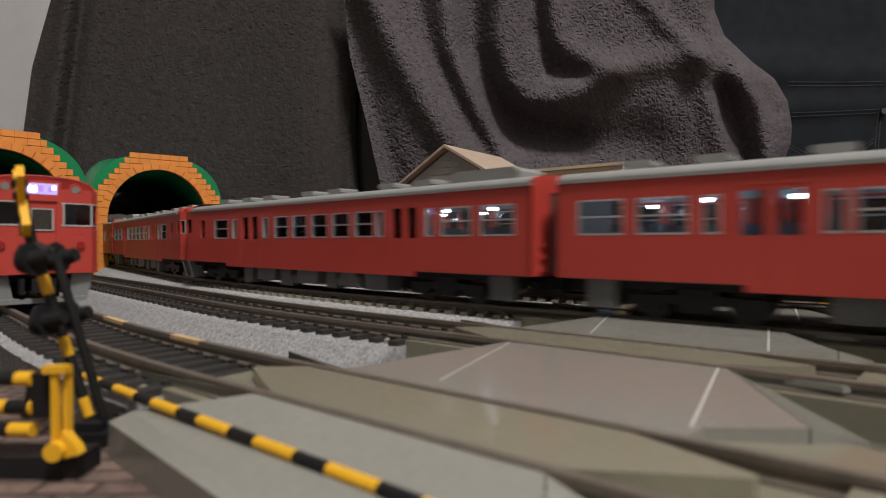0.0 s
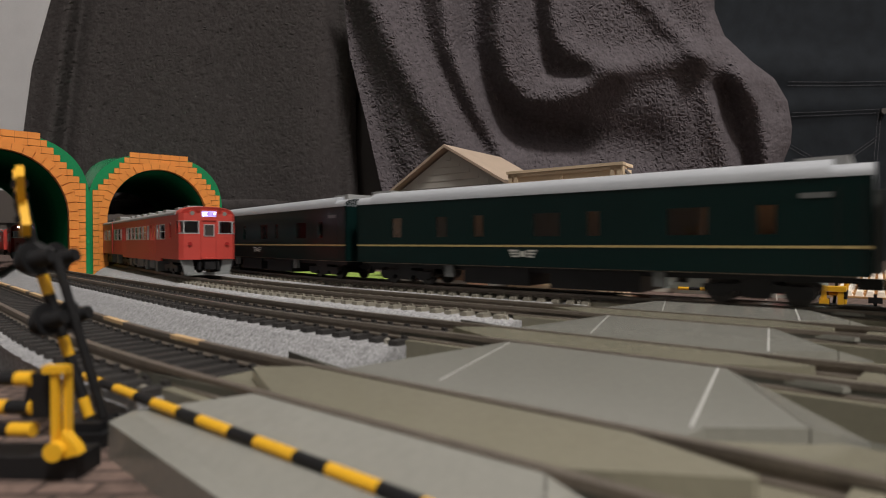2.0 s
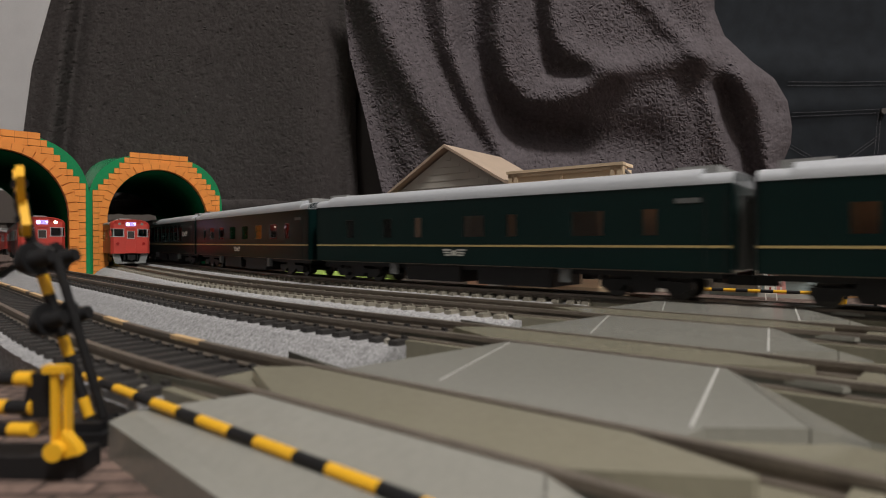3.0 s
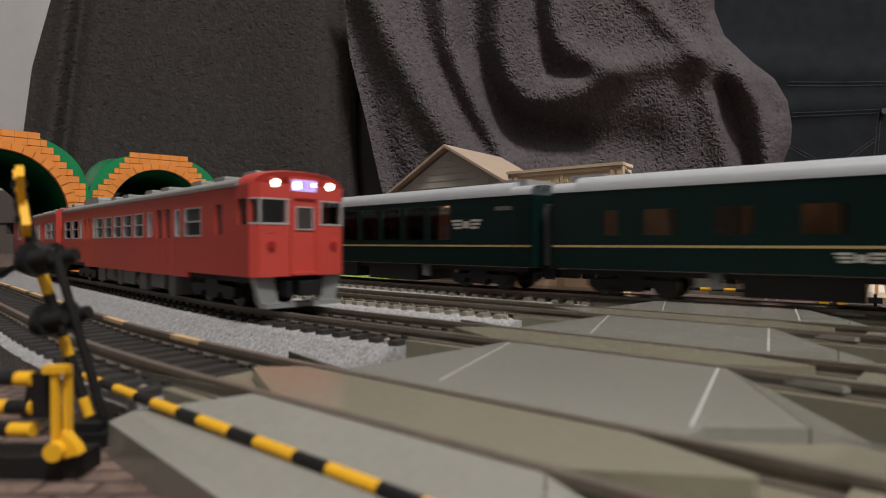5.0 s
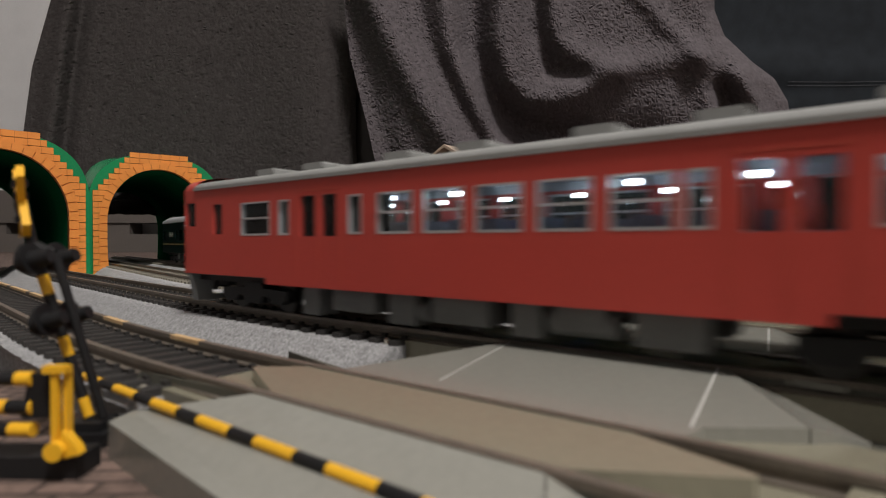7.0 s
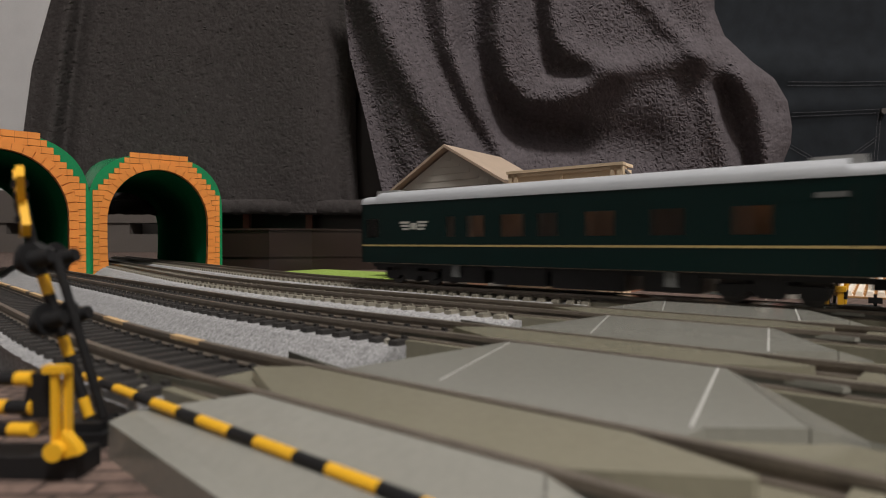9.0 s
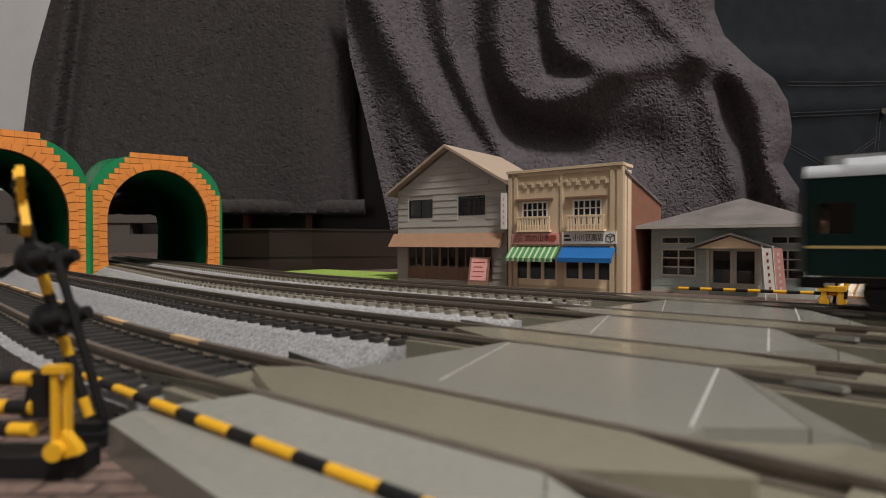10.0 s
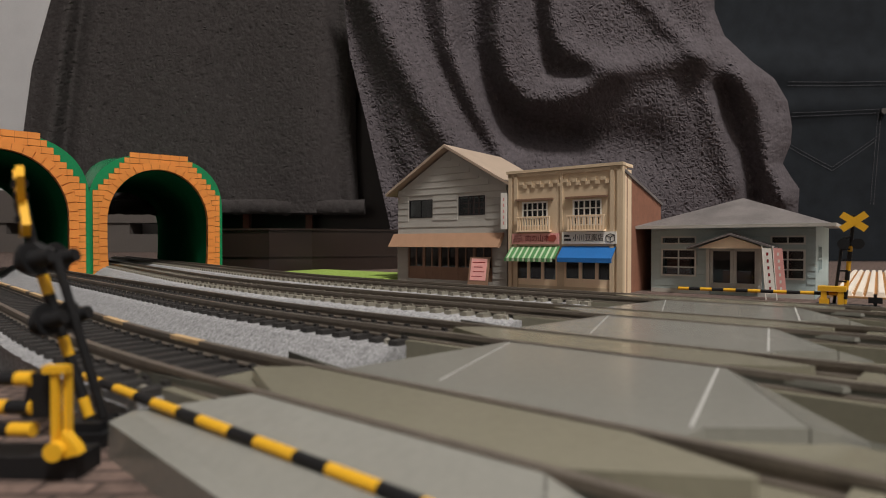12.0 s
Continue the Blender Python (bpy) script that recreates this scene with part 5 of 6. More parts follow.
def railcar(label, head="off", aircon=True, cab=True):
    """A two-door diesel railcar; its cab, if it has one, looks towards +x."""
    th = thing("railcar", label, "railcar", "vermilion railcars")
    zb, zs, zt, zg = 6.4, 13.7, 19.5, 22.5
    # openings from the cab end
    big = [(22, 30.5), (117, 124.8), (127, 134.8)] + [(56 + 8.5 * i, 62.6 + 8.5 * i) for i in range(5)]
    slim = [(33, 35.8), (50, 52.8), (97.6, 100.0), (112.6, 115)]
    doors = [(37.6, 48.4), (101.4, 111.2)]
    holes = []
    for a, b in big + slim:
        holes.append((RED_HALF - b, RED_HALF - a, zs, zt))
    leaf = []
    for a, b in doors:
        m = (a + b) / 2
        for p, q in ((a + 1.1, m - 0.7), (m + 0.7, b - 1.1)):
            leaf.append((RED_HALF - q, RED_HALF - p, 13.4, 19.9))
    cabdoor = [(RED_HALF - 15.6, RED_HALF - 12.6, 14.0, 19.6), (RED_HALF - 6.2, RED_HALF - 2.6, 15.6, 20.2)] if cab else []
    # body: both sides, ends, floor
    for s in (-1, 1):
        bm = bmesh.new()
        y0, y1 = sorted((s * RED_W, s * (RED_W - 0.8)))
        side_wall(bm, y0, y1, -RED_HALF, RED_HALF - (2.0 if cab else 0), zb, zg, holes + leaf + cabdoor)
        # lower skirt between the bogies
        box(bm, -40, 40, y0, y1, zb - 1.1, zb)
        part("side_wall", bm, M_RED, th, weld=True)
        for a, b in doors:
            bm = bmesh.new()
            o = s * (RED_W + 0.06)
            y0, y1 = sorted((o, s * (RED_W - 0.1)))
            xa, xb = RED_HALF - b, RED_HALF - a
            m = (xa + xb) / 2
            for r in ((xa, xb, 20.6, 20.9), (xa, xa + 0.28, zb, 20.9), (xb - 0.28, xb, zb, 20.9), (m - 0.14, m + 0.14, zb, 20.6)):
                box(bm, r[0], r[1], y0, y1, r[2], r[3])
            part("door", bm, M_RED_LINE, th, "sliding door leaf outlines")
        frames = bmesh.new()
        pane = bmesh.new()
        for xa, xb, za, zz in holes:
            o0, o1 = sorted((s * (RED_W + 0.05), s * (RED_W - 0.5)))
            box(frames, xa, xb, o0, o1, za - 0.05, za + 0.28)
            box(frames, xa, xb, o0, o1, zz - 0.22, zz + 0.02)
            box(frames, xa - 0.02, xa + 0.22, o0, o1, za, zz)
            box(frames, xb - 0.22, xb + 0.02, o0, o1, za, zz)
            if xb - xa > 5:
                box(frames, xa, xb, o0, o1, (za + zz) / 2 - 0.05, (za + zz) / 2 + 0.22)
        for xa, xb, za, zz in holes + leaf + cabdoor:
            o0, o1 = sorted((s * (RED_W - 0.25), s * (RED_W - 0.4)))
            box(pane, xa, xb, o0, o1, za, zz)
        part("window_frame", frames, M_FRAME, th, "thin aluminium window frames")
        g = part("window_pane", pane, M_GLASS, th)
        g.visible_shadow = False
        bm = bmesh.new()
        y0, y1 = sorted((s * (RED_W + 0.32), s * (RED_W - 0.3)))
        box(bm, -RED_HALF, RED_HALF - (6 if cab else 0), y0, y1, zg, zg + 0.55)
        part("gutter", bm, M_ROOF_GREY, th)
    # roof
    bm = bmesh.new()
    prism(bm, roof_profile(RED_W, zg + 0.3, 25.0, full=0.9), "x", -RED_HALF, RED_HALF - (6 if cab else 0))
    part("roof", bm, M_ROOF_GREY, th, "grey curved roof", smooth=True)
    vents = [-36, -24, -4, 8, 28, 40, 54] if aircon else [-58, -46, -30, -16, 2, 16, 36, 50]
    for x in vents:
        bm = bmesh.new()
        prism(bm, [(x - 2.0, 24.4), (x + 2.0, 24.4), (x + 2.0, 25.4), (x + 2.7, 25.5), (x + 2.7, 26.2), (x + 2.4, 26.5), (x - 2.4, 26.5), (x - 2.7, 26.2), (x - 2.7, 25.5), (x - 2.0, 25.4)], "y", -2.9, 2.9)
        part("roof_vent", bm, M_ROOF_GREY, th, bevel=0.2)
    if aircon:
        bm = bmesh.new()
        prism(bm, [(-63, 24.2), (-45.5, 24.2), (-45.5, 26.2), (-47, 27.1), (-61.5, 27.1), (-63, 26.2)], "y", -4.6, 4.6)
        part("cooler_box", bm, M_ROOF_GREY, th, "large grey roof cooler", bevel=0.7)
    # ends
    bm = bmesh.new()
    prism(bm, [(-RED_W, zb)] + roof_profile(RED_W, zg + 0.3, 25.0, full=0.9) + [(RED_W, zb)], "x", -RED_HALF - 0.05, -RED_HALF + 0.8)
    part("end_wall", bm, M_RED, th, bevel=0.1)
    boxes("gangway", [(-RED_HALF - 1.8, -RED_HALF, -3.6, -3.0, 6.8, 21.4), (-RED_HALF - 1.8, -RED_HALF, 3.0, 3.6, 6.8, 21.4), (-RED_HALF - 1.8, -RED_HALF, -3.6, 3.6, 21.0, 21.6)], M_UNDER, th, "grey gangway bellows")
    boxes("end_fittings", [(-RED_HALF - 0.5, -RED_HALF, s * 6.5 - 0.9, s * 6.5 + 0.9, z, z + 0.9) for s in (-1, 1) for z in (7.2, 9.4, 11.6)], M_RED_LINE, th, bevel=0.15)
    if cab:
        cab_end(th, zb, zg, head)
    else:
        bm = bmesh.new()
        prism(bm, [(-RED_W, zb)] + roof_profile(RED_W, zg + 0.3, 25.0, full=0.9) + [(RED_W, zb)], "x", RED_HALF - 0.8, RED_HALF + 0.05)
        part("end_wall", bm, M_RED, th, bevel=0.1)
    # inside
    boxes("floor", [(-68, 66, -8.8, 8.8, 6.2, 7.2)], M_UNDER, th)
    boxes("seating", [(x, x + 1.4, s * 5.6 - 3, s * 5.6 + 3, 7.2, 15.4) for x in range(-60, 50, 6) for s in (-1, 1)] + [(-66, 56, -0.4, 0.4, 7.2, 9.0)], M_SEAT, th, "row of blue-grey seats")
    for s in (-1, 1):
        ya, yb = sorted((s * 8.85, s * 8.6))
        boxes("inner_panel", [(-66, 54, ya, yb, 7.3, 13.5), (-66, 54, ya, yb, 20.0, 21.2)], M_WALL_IN, th)
    boxes("inner_ceiling", [(-68, 58, -8.7, 8.7, 21.2, 21.8)], M_WALL_IN, th)
    boxes("bulkhead", [(54, 54.8, -8.7, 8.7, 7, 21.2), (-67, -66.2, -8.7, 8.7, 7, 21.2)], M_WALL_IN, th)
    for x in range(-58, 52, 12):
        bm = bmesh.new()
        for y in (-6.2, 6.2):
            cyl(bm, (x, y, 18.75), (x, y, 19.2), 0.55, 0.55, 10)
        part("cabin_lamp", bm, M_LED, th, "white cabin light")
    # below the floor
    boxes("underframe", [(-66, 66, -7.2, 7.2, 5.0, 6.5)], M_BLACK, th)
    gear = [(-30, -23, 3.2, 8.6, 1.6, 6.0), (-20, -14, 4.5, 8.8, 2.6, 6.0), (-12, -8, 4.8, 8.4, 1.2, 6.0), (-5, 4, 3.0, 8.9, 1.9, 6.0), (7, 12, 4.6, 8.7, 1.0, 6.0),
            (15, 24, 4.2, 8.6, 2.0, 6.0), (27, 31, 4.6, 8.8, 0.9, 6.0)]
    for a, b, y0, y1, z0, z1 in gear:
        for s in (-1, 1):
            bm = bmesh.new()
            ya, yb = sorted((s * y0, s * y1))
            box(bm, a, b, ya, yb, z0, z1)
            part("equipment_box", bm, M_UNDER, th, bevel=0.4)
    bm = bmesh.new()
    for s in (-1, 1):
        cyl(bm, (-21, s * 7, 3.4), (-13, s * 7, 3.4), 1.7, 1.7, 12)
        cyl(bm, (5, s * 7.4, 3.0), (6.6, s * 7.4, 3.0), 1.4, 1.4, 12)
    part("air_tank", bm, M_UNDER, th, smooth=True)
    if head != "lit":
        boxes("step_box", [(-RED_HALF + 5, -RED_HALF + 10, s * 7.6 - 1.2, s * 7.6 + 1.2, 1.6, 6.4) for s in (-1, 1)], M_UNDER, th, bevel=0.3)
    bogie(th, -47)
    bogie(th, 47)
    boxes("coupler", [(-RED_HALF - 1.6, -RED_HALF + 4, -1.6, 1.6, 3.6, 5.8)], M_BLACK, th, bevel=0.3)
    return th


def cab_end(th, zb, zg, head):
    """The driver's end: chamfered corners, three windows, lamps, middle door, snow plough."""
    x0 = RED_HALF - 2.0
    x1 = RED_HALF
    # plan of the nose: (y, x)
    plan = [(-RED_W, x0), (-8.4, x0 + 1.5), (-3.1, x1), (3.1, x1), (8.4, x0 + 1.5), (RED_W, x0)]

    def strip(bm, za, zz, ks, thick=0.8, out=0.0):
        for k in ks:
            (ya, xa), (yb, xb) = plan[k], plan[k + 1]
            frustum(bm, [(xa + out, ya, za), (xb + out, yb, za), (xb - thick, yb, za), (xa - thick, ya, za)],
                    [(xa + out, ya, zz), (xb + out, yb, zz), (xb - thick, yb, zz), (xa - thick, ya, zz)])
    bm = bmesh.new()
    strip(bm, zb, 15.7, range(5))
    strip(bm, 20.2, 22.9, range(5))
    strip(bm, 15.7, 20.2, (2,))
    for y, x, w in ((-3.3, x1 - 0.05, 0.35), (3.3, x1 - 0.05, 0.35)):
        box(bm, x - 0.8, x + 0.06, y - w, y + w, 15.7, 20.2)
    part("cab_front", bm, M_RED, th, weld=True)
    # brow over the windows and the rounded roof front
    bm = bmesh.new()
    prof = roof_profile(RED_W, 22.3, 25.6, full=0.75)
    rings = []
    for x, k in ((RED_HALF - 6.3, 1.0), (RED_HALF - 3.2, 0.99), (RED_HALF - 1.0, 0.95), (RED_HALF - 0.1, 0.88)):
        rings.append([bm.verts.new((x - (0.0 if abs(y) < 4 else (abs(y) - 4) * 0.22 * (x - RED_HALF + 6.3) / 6.3), y * (0.5 + 0.5 * k), 22.3 + (z - 22.3) * k)) for y, z in prof])
    for a, b in zip(rings, rings[1:]):
        for i in range(len(prof) - 1):
            bm.faces.new((a[i], a[i + 1], b[i + 1], b[i]))
    bm.faces.new(rings[-1])
    part("cab_roof", bm, M_RED, th, "vermilion rounded roof front", smooth=True)
    # windows
    bm = bmesh.new()
    strip(bm, 15.7, 20.2, (0, 1, 3, 4), 0.25, -0.3)
    g = part("windscreen", bm, M_GLASS, th, "front corner windows")
    g.visible_shadow = False
    bm = bmesh.new()
    strip(bm, 15.6, 15.95, (0, 1, 3, 4), 0.3, 0.1)
    strip(bm, 20.0, 20.25, (0, 1, 3, 4), 0.3, 0.1)
    for y, x in ((-8.4, x0 + 1.5), (8.4, x0 + 1.5), (-3.5, x1), (3.5, x1)):
        box(bm, x - 0.35, x + 0.1, y - 0.18, y + 0.18, 15.7, 20.2)
    part("windscreen_frame", bm, M_FRAME, th)
    boxes("door_window", [(x1 + 0.0, x1 + 0.12, -1.6, 1.6, 14.9, 18.8)], M_DARK_IN, th, "dark door window", bevel=0.04)
    boxes("door_window_frame", [(x1 + 0.04, x1 + 0.2, y - 0.15, y + 0.15, 14.7, 19.0) for y in (-1.7, 1.7)] + [(x1 + 0.04, x1 + 0.2, -1.8, 1.8, z, z + 0.25) for z in (14.7, 18.75)], M_FRAME, th)
    boxes("front_door", [(x1 - 0.1, x1 + 0.35, y - 0.28, y + 0.28, 6.8, 20.6) for y in (-2.6, 2.6)] + [(x1 - 0.1, x1 + 0.35, -2.8, 2.8, 20.4, 20.8), (x1 - 0.1, x1 + 0.9, -2.7, 2.7, 6.6, 7.1)], M_RED, th, bevel=0.08)
    rails = []
    for s in (-1, 1):
        rails += [(x1 - 0.8, x1 - 0.225, s * 5.2 - 1.7, s * 5.2 + 1.7, 14.1, 14.5), (x1 - 1.0, x1 - 0.12, s * 4.0 - 0.5, s * 4.0 + 0.5, 11.3, 11.8), (x1 - 1.2, x1 - 0.32, s * 5.6 - 1.4, s * 5.6 + 1.4, 10.2, 10.5),
                  (x1 - 1.4, x1 - 0.42, s * 6.2 - 1.2, s * 6.2 + 1.2, 7.6, 8.6), (x1 - 1.2, x1 - 0.22, s * 4.2 - 0.4, s * 4.2 + 0.4, 7.6, 8.2),
                  (x1 - 1.4, x1 - 0.52, s * 7.0 - 0.3, s * 7.0 + 0.3, 8.2, 11.4)]
    for r in rails:
        boxes("handrail", [r], M_RED, th, bevel=0.1)
    for s in (-1, 1):
        bm = bmesh.new()
        cyl(bm, (x1 - 1.9, s * 6.4, 12.0), (x1 + 0.1, s * 6.4, 12.0), 0.75, 0.7, 14)
        part("tail_lamp", bm, M_TAIL, th, "small red tail lamp", smooth=True)
        bm = bmesh.new()
        cyl(bm, (x1 - 3.2, s * 5.6, 23.2), (x1 - 0.25, s * 5.6, 22.9), 1.25, 1.2, 18)
        part("headlamp_rim", bm, M_RED, th, smooth=True)
        bm = bmesh.new()
        cyl(bm, (x1 - 0.6, s * 5.6, 22.95), (x1 - 0.1, s * 5.6, 22.9), 0.8, 0.72, 18)
        part("headlamp", bm, M_LED_HEAD if head == "lit" else M_LAMP_OFF, th, "glowing headlamp" if head == "lit" else "unlit headlamp", smooth=True)
    boxes("destination_housing", [(x1 - 2.0, x1 - 0.02, -3.1, 3.1, 21.2, 24.3)], M_RED, th, bevel=0.3)
    boxes("destination_sign", [(x1 - 0.2, x1 + 0.06, -2.5, 2.5, 21.7, 23.8)], M_SIGN_LIT, th, "lit destination sign", bevel=0.05)
    boxes("destination_text", [(x1, x1 + 0.1, -0.6, 0.2, 22.2, 23.4), (x1, x1 + 0.1, 1.0, 1.5, 22.2, 23.2)], M_SIGN_BAR, th, "violet sign marks")
    boxes("sign_led", [(x1, x1 + 0.12, -2.1, -0.9, 22.1, 23.3), (x1, x1 + 0.12, 1.7, 2.2, 22.6, 23.3)], M_SIGN_SPOT, th, "white light spots behind the sign")
    # driver's desk and plough
    boxes("desk", [(56, 66, -8.6, -3, 7, 14.6), (56, 66, 3, 8.6, 7, 14.6)], M_DARK_IN, th)
    bm = bmesh.new()
    for s in (-1, 1):
        prism(bm, [(s * 9.0, 6.3), (s * 5.2, 6.3), (s * 4.4, 1.9), (s * 3.0, 1.4), (s * 3.0, 0.8), (s * 7.6, 0.8)], "x", x1 - 3.2, x1 - 1.6)
    box(bm, x1 - 2.6, x1 - 0.4, -7.4, 7.4, 0.8, 1.7)
    part("snow_plough", bm, M_SKIRT, th, "light grey snow plough skirt", bevel=0.25)
    boxes("front_coupler", [(x1 - 4, x1 + 1.2, -1.3, 1.3, 3.4, 5.4), (x1 + 0.6, x1 + 1.6, -1.9, 1.9, 2.9, 5.6)], M_BLACK, th, bevel=0.3)
    boxes("brake_hose", [(x1 - 2.5, x1 + 0.2, s * 3.2 - 0.35, s * 3.2 + 0.35, 2.6, 5.6) for s in (-1, 1)], M_BLACK, th, bevel=0.15)


GREEN_HALF, GREEN_W = 64.8, 9.75


def coach(label, style):
    """A dark green sleeping coach with a silver roof. style: sleeper, corridor, lounge or end."""
    th = thing("sleeping_coach", label, "train coach", "dark green sleeping coaches")
    zb, zg = 6.4, 24.2
    holes = {
        "sleeper": [(-52, -48.5), (-43, -36), (-29, -22), (-14, -7), (1, 8), (16, 23), (31, 38), (45, 49)],
        "corridor": [(-50, -46), (-33, -29), (-20, -17), (-2, 5), (12, 15), (30, 38), (47, 50)],
        "lounge": [(-50, -42), (-40, -32), (-30, -22), (-20, -12), (-10, -2), (0, 8), (10, 18), (20, 28), (30, 38)],
        "end": [(-63.2, -57.5), (-31.8, -28.6), (-25, -19), (-14, -7), (-3.4, 2), (9, 16), (24, 31), (40, 47)],
    }[style]
    z0, z1 = (13.2, 22.6) if style == "lounge" else (14.0, 19.6)
    holes = [(a, b, z0, z1) for a, b in holes]
    for s in (-1, 1):
        y0, y1 = sorted((s * GREEN_W, s * (GREEN_W - 0.8)))
        bm = bmesh.new()
        side_wall(bm, y0, y1, -GREEN_HALF, GREEN_HALF, zb, zg, holes)
        part("side_wall", bm, M_GREEN, th, weld=True)
        bm = bmesh.new()
        for h in holes:
            a, b = sorted((s * (GREEN_W - 0.1), s * (GREEN_W - 0.3)))
            box(bm, h[0], h[1], a, b, h[2], h[3])
        g = part("window_pane", bm, M_GLASS_DARK, th, "tinted flush windows")
        g.visible_shadow = False
        a, b = sorted((s * (GREEN_W + 0.07), s * (GREEN_W - 0.1)))
        boxes("stripe", [(-GREEN_HALF + 0.2, GREEN_HALF - 0.2, a, b, 11.35, 11.85)], M_GOLD, th, "thin gold waist stripe")
        a, b = sorted((s * (GREEN_W + 0.1), s * (GREEN_W - 0.1)))
        # winged emblem as plain bars
        ex, ez = (-43.5, 17.2) if style in ("end",) else ((44, 17.2) if style == "lounge" else (-5.0, 9.6))
        k = 1.0 if style in ("end", "lounge") else 0.75
        emb = boxes("emblem", [(ex - 1.1 * k, ex + 1.1 * k, a, b, ez - 0.9 * k, ez + 0.9 * k)], M_EMBLEM, th, "silver winged emblem shape")
        for w in (-1, 1):
            for j in range(3):
                xa, xb = sorted((ex + w * 1.6 * k, ex + w * (5.2 - j * 0.5) * k))
                boxes("wing_bar", [(xa, xb, a, b, ez + (0.8 - j * 0.95) * k, ez + (1.4 - j * 0.95) * k)], M_EMBLEM, emb)
        boxes("side_sign", [(GREEN_HALF - 11, GREEN_HALF - 6, a, b, 20.6, 21.6)], M_UNDER, th, "grey destination plate")
        # passenger door lines
        boxes("door", [(GREEN_HALF - 5.2, GREEN_HALF - 5.0, a, b, 7, 22.6), (GREEN_HALF - 1.4, GREEN_HALF - 1.2, a, b, 7, 22.6)], M_BLACK, th)
    bm = bmesh.new()
    low = 22.9
    prism(bm, roof_profile(GREEN_W + 0.15, zg, 28.2), "x", -GREEN_HALF + 6, GREEN_HALF - 6)
    part("roof", bm, M_SILVER, th, "silver curved roof", smooth=True)
    bm = bmesh.new()
    prism(bm, roof_profile(GREEN_W + 0.1, zg, 27.0), "x", -GREEN_HALF, -GREEN_HALF + 6.2)
    part("roof_end", bm, M_SILVER, th, smooth=True)
    bm = bmesh.new()
    prism(bm, roof_profile(GREEN_W + 0.1, zg, 27.0), "x", GREEN_HALF - 6.2, GREEN_HALF)
    part("roof_end", bm, M_SILVER, th, smooth=True)
    for x in (-GREEN_HALF + 7.75, GREEN_HALF - 7.75):
        boxes("roof_cover", [(x - 4.25, x + 4.25, -6.5, 6.5, 26, 28.4)], M_ROOF_GREY, th, bevel=0.6)
    for e in (-1, 1):
        bm = bmesh.new()
        xa, xb = sorted((e * GREEN_HALF, e * (GREEN_HALF - 0.8)))
        prism(bm, [(-GREEN_W, zb)] + roof_profile(GREEN_W, zg, 26.9) + [(GREEN_W, zb)], "x", xa, xb)
        part("end_wall", bm, M_GREEN, th, bevel=0.15)
        xa, xb = sorted((e * GREEN_HALF, e * (GREEN_HALF + 1.5)))
        boxes("gangway", [(xa, xb, -4.0, -3.2, 6.8, 21.8), (xa, xb, 3.2, 4.0, 6.8, 21.8), (xa, xb, -4, 4, 21.2, 22)], M_UNDER, th, "grey rubber gangway")
    glow = M_CABIN_GLOW
    boxes("floor", [(-63, 63, -8.8, 8.8, 6.2, 7.4)], M_CABIN_WARM, th)
    boxes("corridor_wall", [(-62, 62, 2.0, 2.6, 7.4, 23.0)] + [(x, x + 0.8, -8.6, 2.0, 7.4, 22.0) for x in range(-54, 60, 15)], M_CABIN_WARM, th, "brown compartment walls", bevel=0.05)
    boxes("inner_ceiling", [(-63, 63, -8.7, 8.7, 23.3, 23.9)], M_CABIN_WARM, th)
    lamps = range(-45, 46, 30) if style != "lounge" else range(-46, 36, 20)
    boxes("cabin_lamp", [(x - 1.2, x + 1.2, -6.0, 0.5, 22.5, 23.2) for x in lamps], glow, th, "warm cabin lights")
    if style == "lounge":
        boxes("lounge_seat", [(x, x + 4, -7.5, -3, 7.4, 14.5) for x in range(-48, 40, 10)], mat("lounge_fabric", (0.45, 0.22, 0.1), 0.7, var=0.15), th, "amber lounge seats", bevel=0.5)
    boxes("underframe", [(-62, 62, -7.5, 7.5, 5.0, 6.5)], M_BLACK, th)
    for a, b, z in ((-24, -4, 1.6), (2, 24, 1.4)) if style != "end" else ((-34, -20, 1.6), (-17, -1.5, 1.6), (0, 18, 1.4), (22, 34, 1.8)):
        boxes("equipment_box", [(a, b, -8.4, 8.4, z, 6.0)], M_BLACK, th, bevel=0.5)
    boxes("grab_step", [(x, x + 2.4, s * 8.6 - 0.7, s * 8.6 + 0.7, 3.0, 6.2) for x in (-30, 27) for s in (-1, 1)], M_UNDER, th)
    bogie(th, -46.5)
    bogie(th, 46.5)
    for x in (-GREEN_HALF + 0.6, GREEN_HALF - 0.6):
        boxes("coupler", [(x - 2.4, x + 2.4, -1.5, 1.5, 3.6, 5.6)], M_BLACK, th, bevel=0.3)
    return th


def flipped(ob):
    """The same car turned end for end: its parts are turned under a fresh base."""
    for c in ob.children:
        c.matrix_basis = pose(0, 0, 0, 0, 0, 180) @ c.matrix_basis
    return ob


lit = railcar("vermilion railcar with glowing headlamps and a grey roof cooler", "lit", True)
dim = railcar("vermilion railcar with lit sign and unlit headlamps", "off", False)
mid = railcar("vermilion railcar with a large grey roof cooler", "off", True)
tail = flipped(copy_thing(mid, at(0, 0)))
rear = flipped(copy_thing(dim, at(0, 0)))
TRAIN_C = [lit, rear]
TRAIN_B = [dim] + [tail, mid, copy_thing(mid, at(0, 0))]
TRAIN_D = [copy_thing(dim, at(0, 0)), copy_thing(tail, at(0, 0)), copy_thing(mid, at(0, 0)), copy_thing(mid, at(0, 0))]
sleeper_coach = coach("dark green sleeping coach with silver roof and gold stripe", "sleeper")
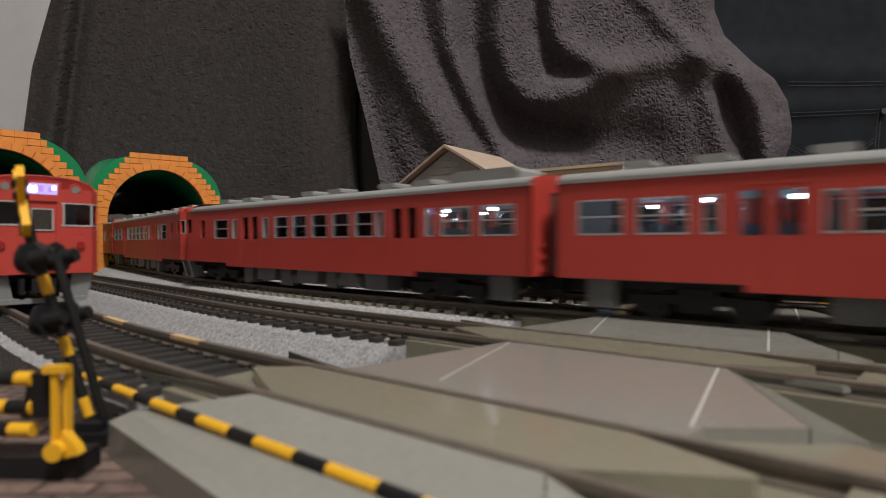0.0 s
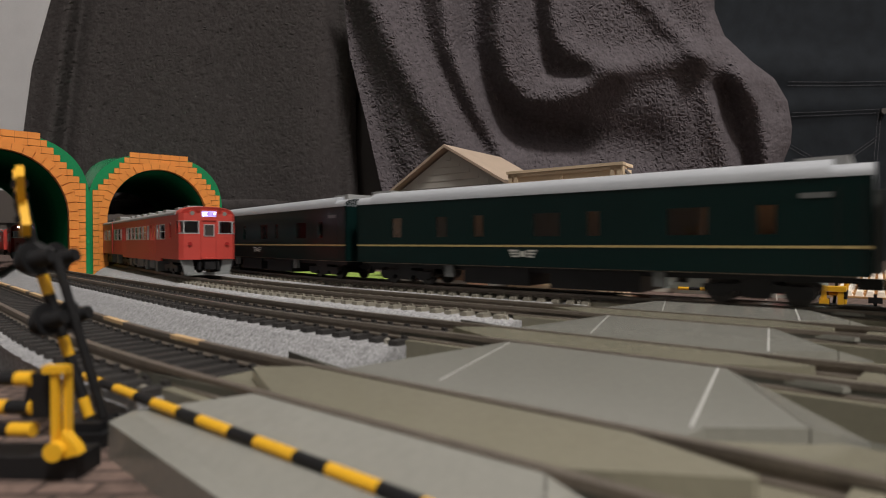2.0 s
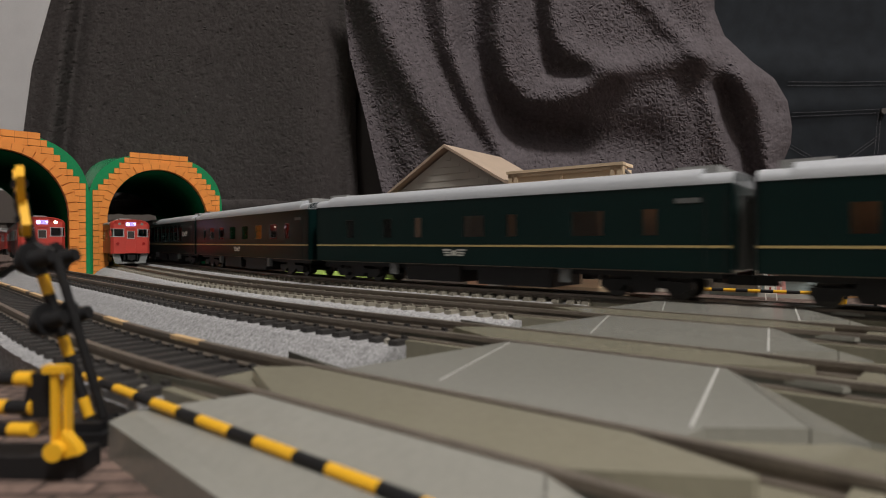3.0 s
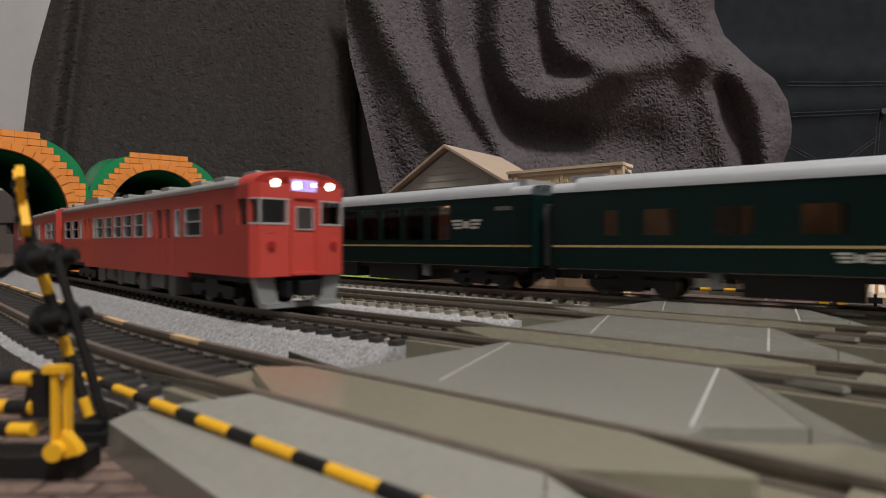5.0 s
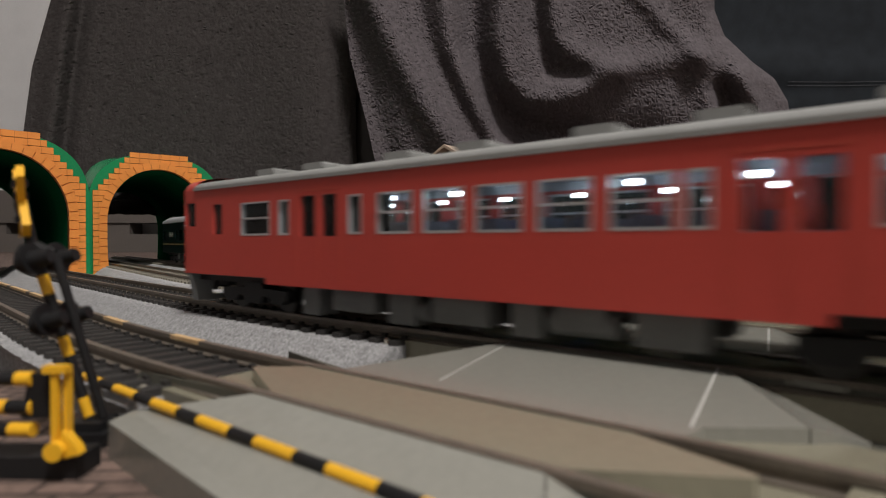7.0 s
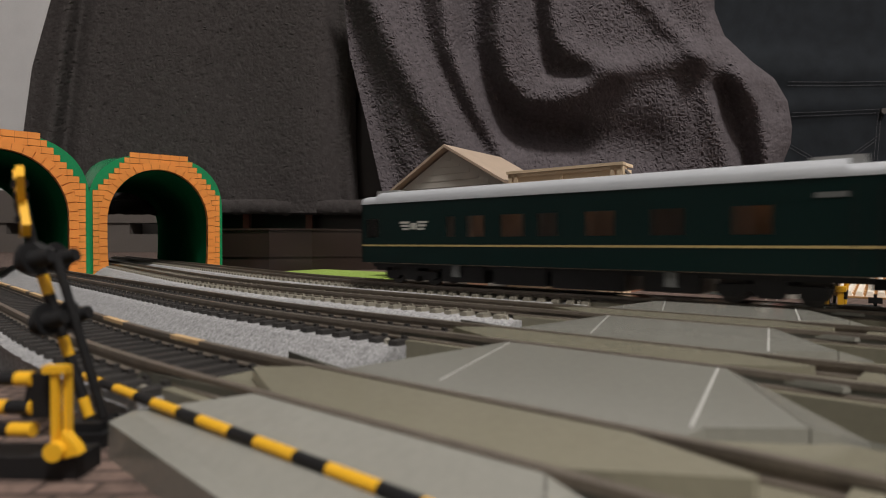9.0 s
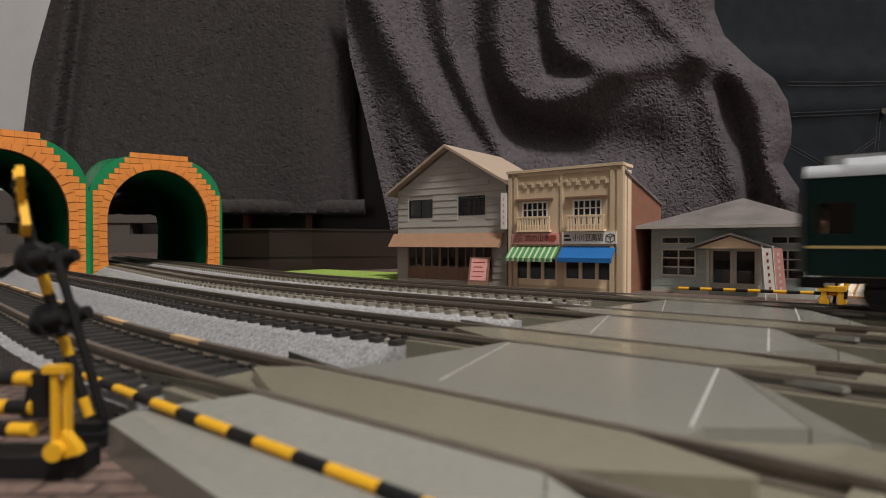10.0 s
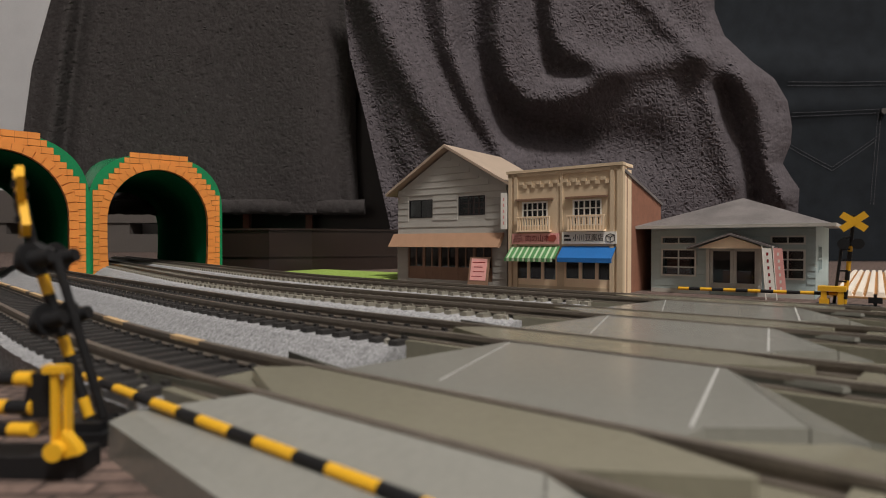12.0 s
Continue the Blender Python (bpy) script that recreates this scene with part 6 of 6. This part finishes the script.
corridor_coach = coach("dark green corridor coach with few tinted windows", "corridor")
lounge_coach = coach("dark green lounge coach with tall amber-lit windows", "lounge")
end_coach = coach("dark green end coach with winged emblem", "end")
TRAIN_A = [copy_thing(sleeper_coach, at(0, 0)), sleeper_coach, corridor_coach, copy_thing(corridor_coach, at(0, 0)), copy_thing(sleeper_coach, at(0, 0)),
           lounge_coach, copy_thing(sleeper_coach, at(0, 0)), copy_thing(corridor_coach, at(0, 0)), end_coach]

# seconds and the place of each train's near end along its track
RUN_A = [(0, 116.1), (1.3, 260.1), (2.5, 393.6), (5.0, 672.6), (9.5, 1198.6), (12, 1490.6)]
RUN_B = [(0, 166.0), (1.0, 26.0), (2.5, -193.0), (7.9, -976.0), (8.3, -1000.0), (12, -1000.0)]
RUN_C = [(0, -645.0), (5.0, -11.2), (5.2, 15.8), (5.5, 50.5), (6.0, 114.5), (6.5, 174.0), (7.0, 240.0), (7.2, 264.5), (12, 885.0)]
RUN_D = [(0, -56.0), (6.3, -969.5), (6.7, -1000.0), (12, -1000.0)]


# ---- motion ----
def run_train(cars, key, spacing, head_at, base=48.0):
    """Cars, the near-end one first, along a track. head_at: rows of seconds and the place of the first car's near end."""
    ts = [h[0] for h in head_at]
    ss = [h[1] for h in head_at]
    for i, car in enumerate(cars):
        rows = []
        for k in range(0, 121):
            t = k / 10
            if t <= ts[0]:
                s = ss[0] + (t - ts[0]) * (ss[1] - ss[0]) / (ts[1] - ts[0])
            elif t >= ts[-1]:
                s = ss[-1] + (t - ts[-1]) * (ss[-1] - ss[-2]) / (ts[-1] - ts[-2])
            else:
                s = float(np.interp(t, ts, ss))
            mid = s - spacing * (i + 0.5)
            a, b = along(key, mid - base), along(key, mid + base)
            c = (a + b) / 2
            rz = math.degrees(math.atan2(b.y - a.y, b.x - a.x))
            rows.append((t, at(c.x, c.y, RAIL_TOP, rz)))
        walk(car, rows)


def motions():
    run_train(TRAIN_A, "a", 133.3, RUN_A)
    run_train(TRAIN_B, "b", 142.0, RUN_B)
    run_train(TRAIN_C, "c", 142.0, RUN_C)
    run_train(TRAIN_D, "d", 142.0, RUN_D)


motions()
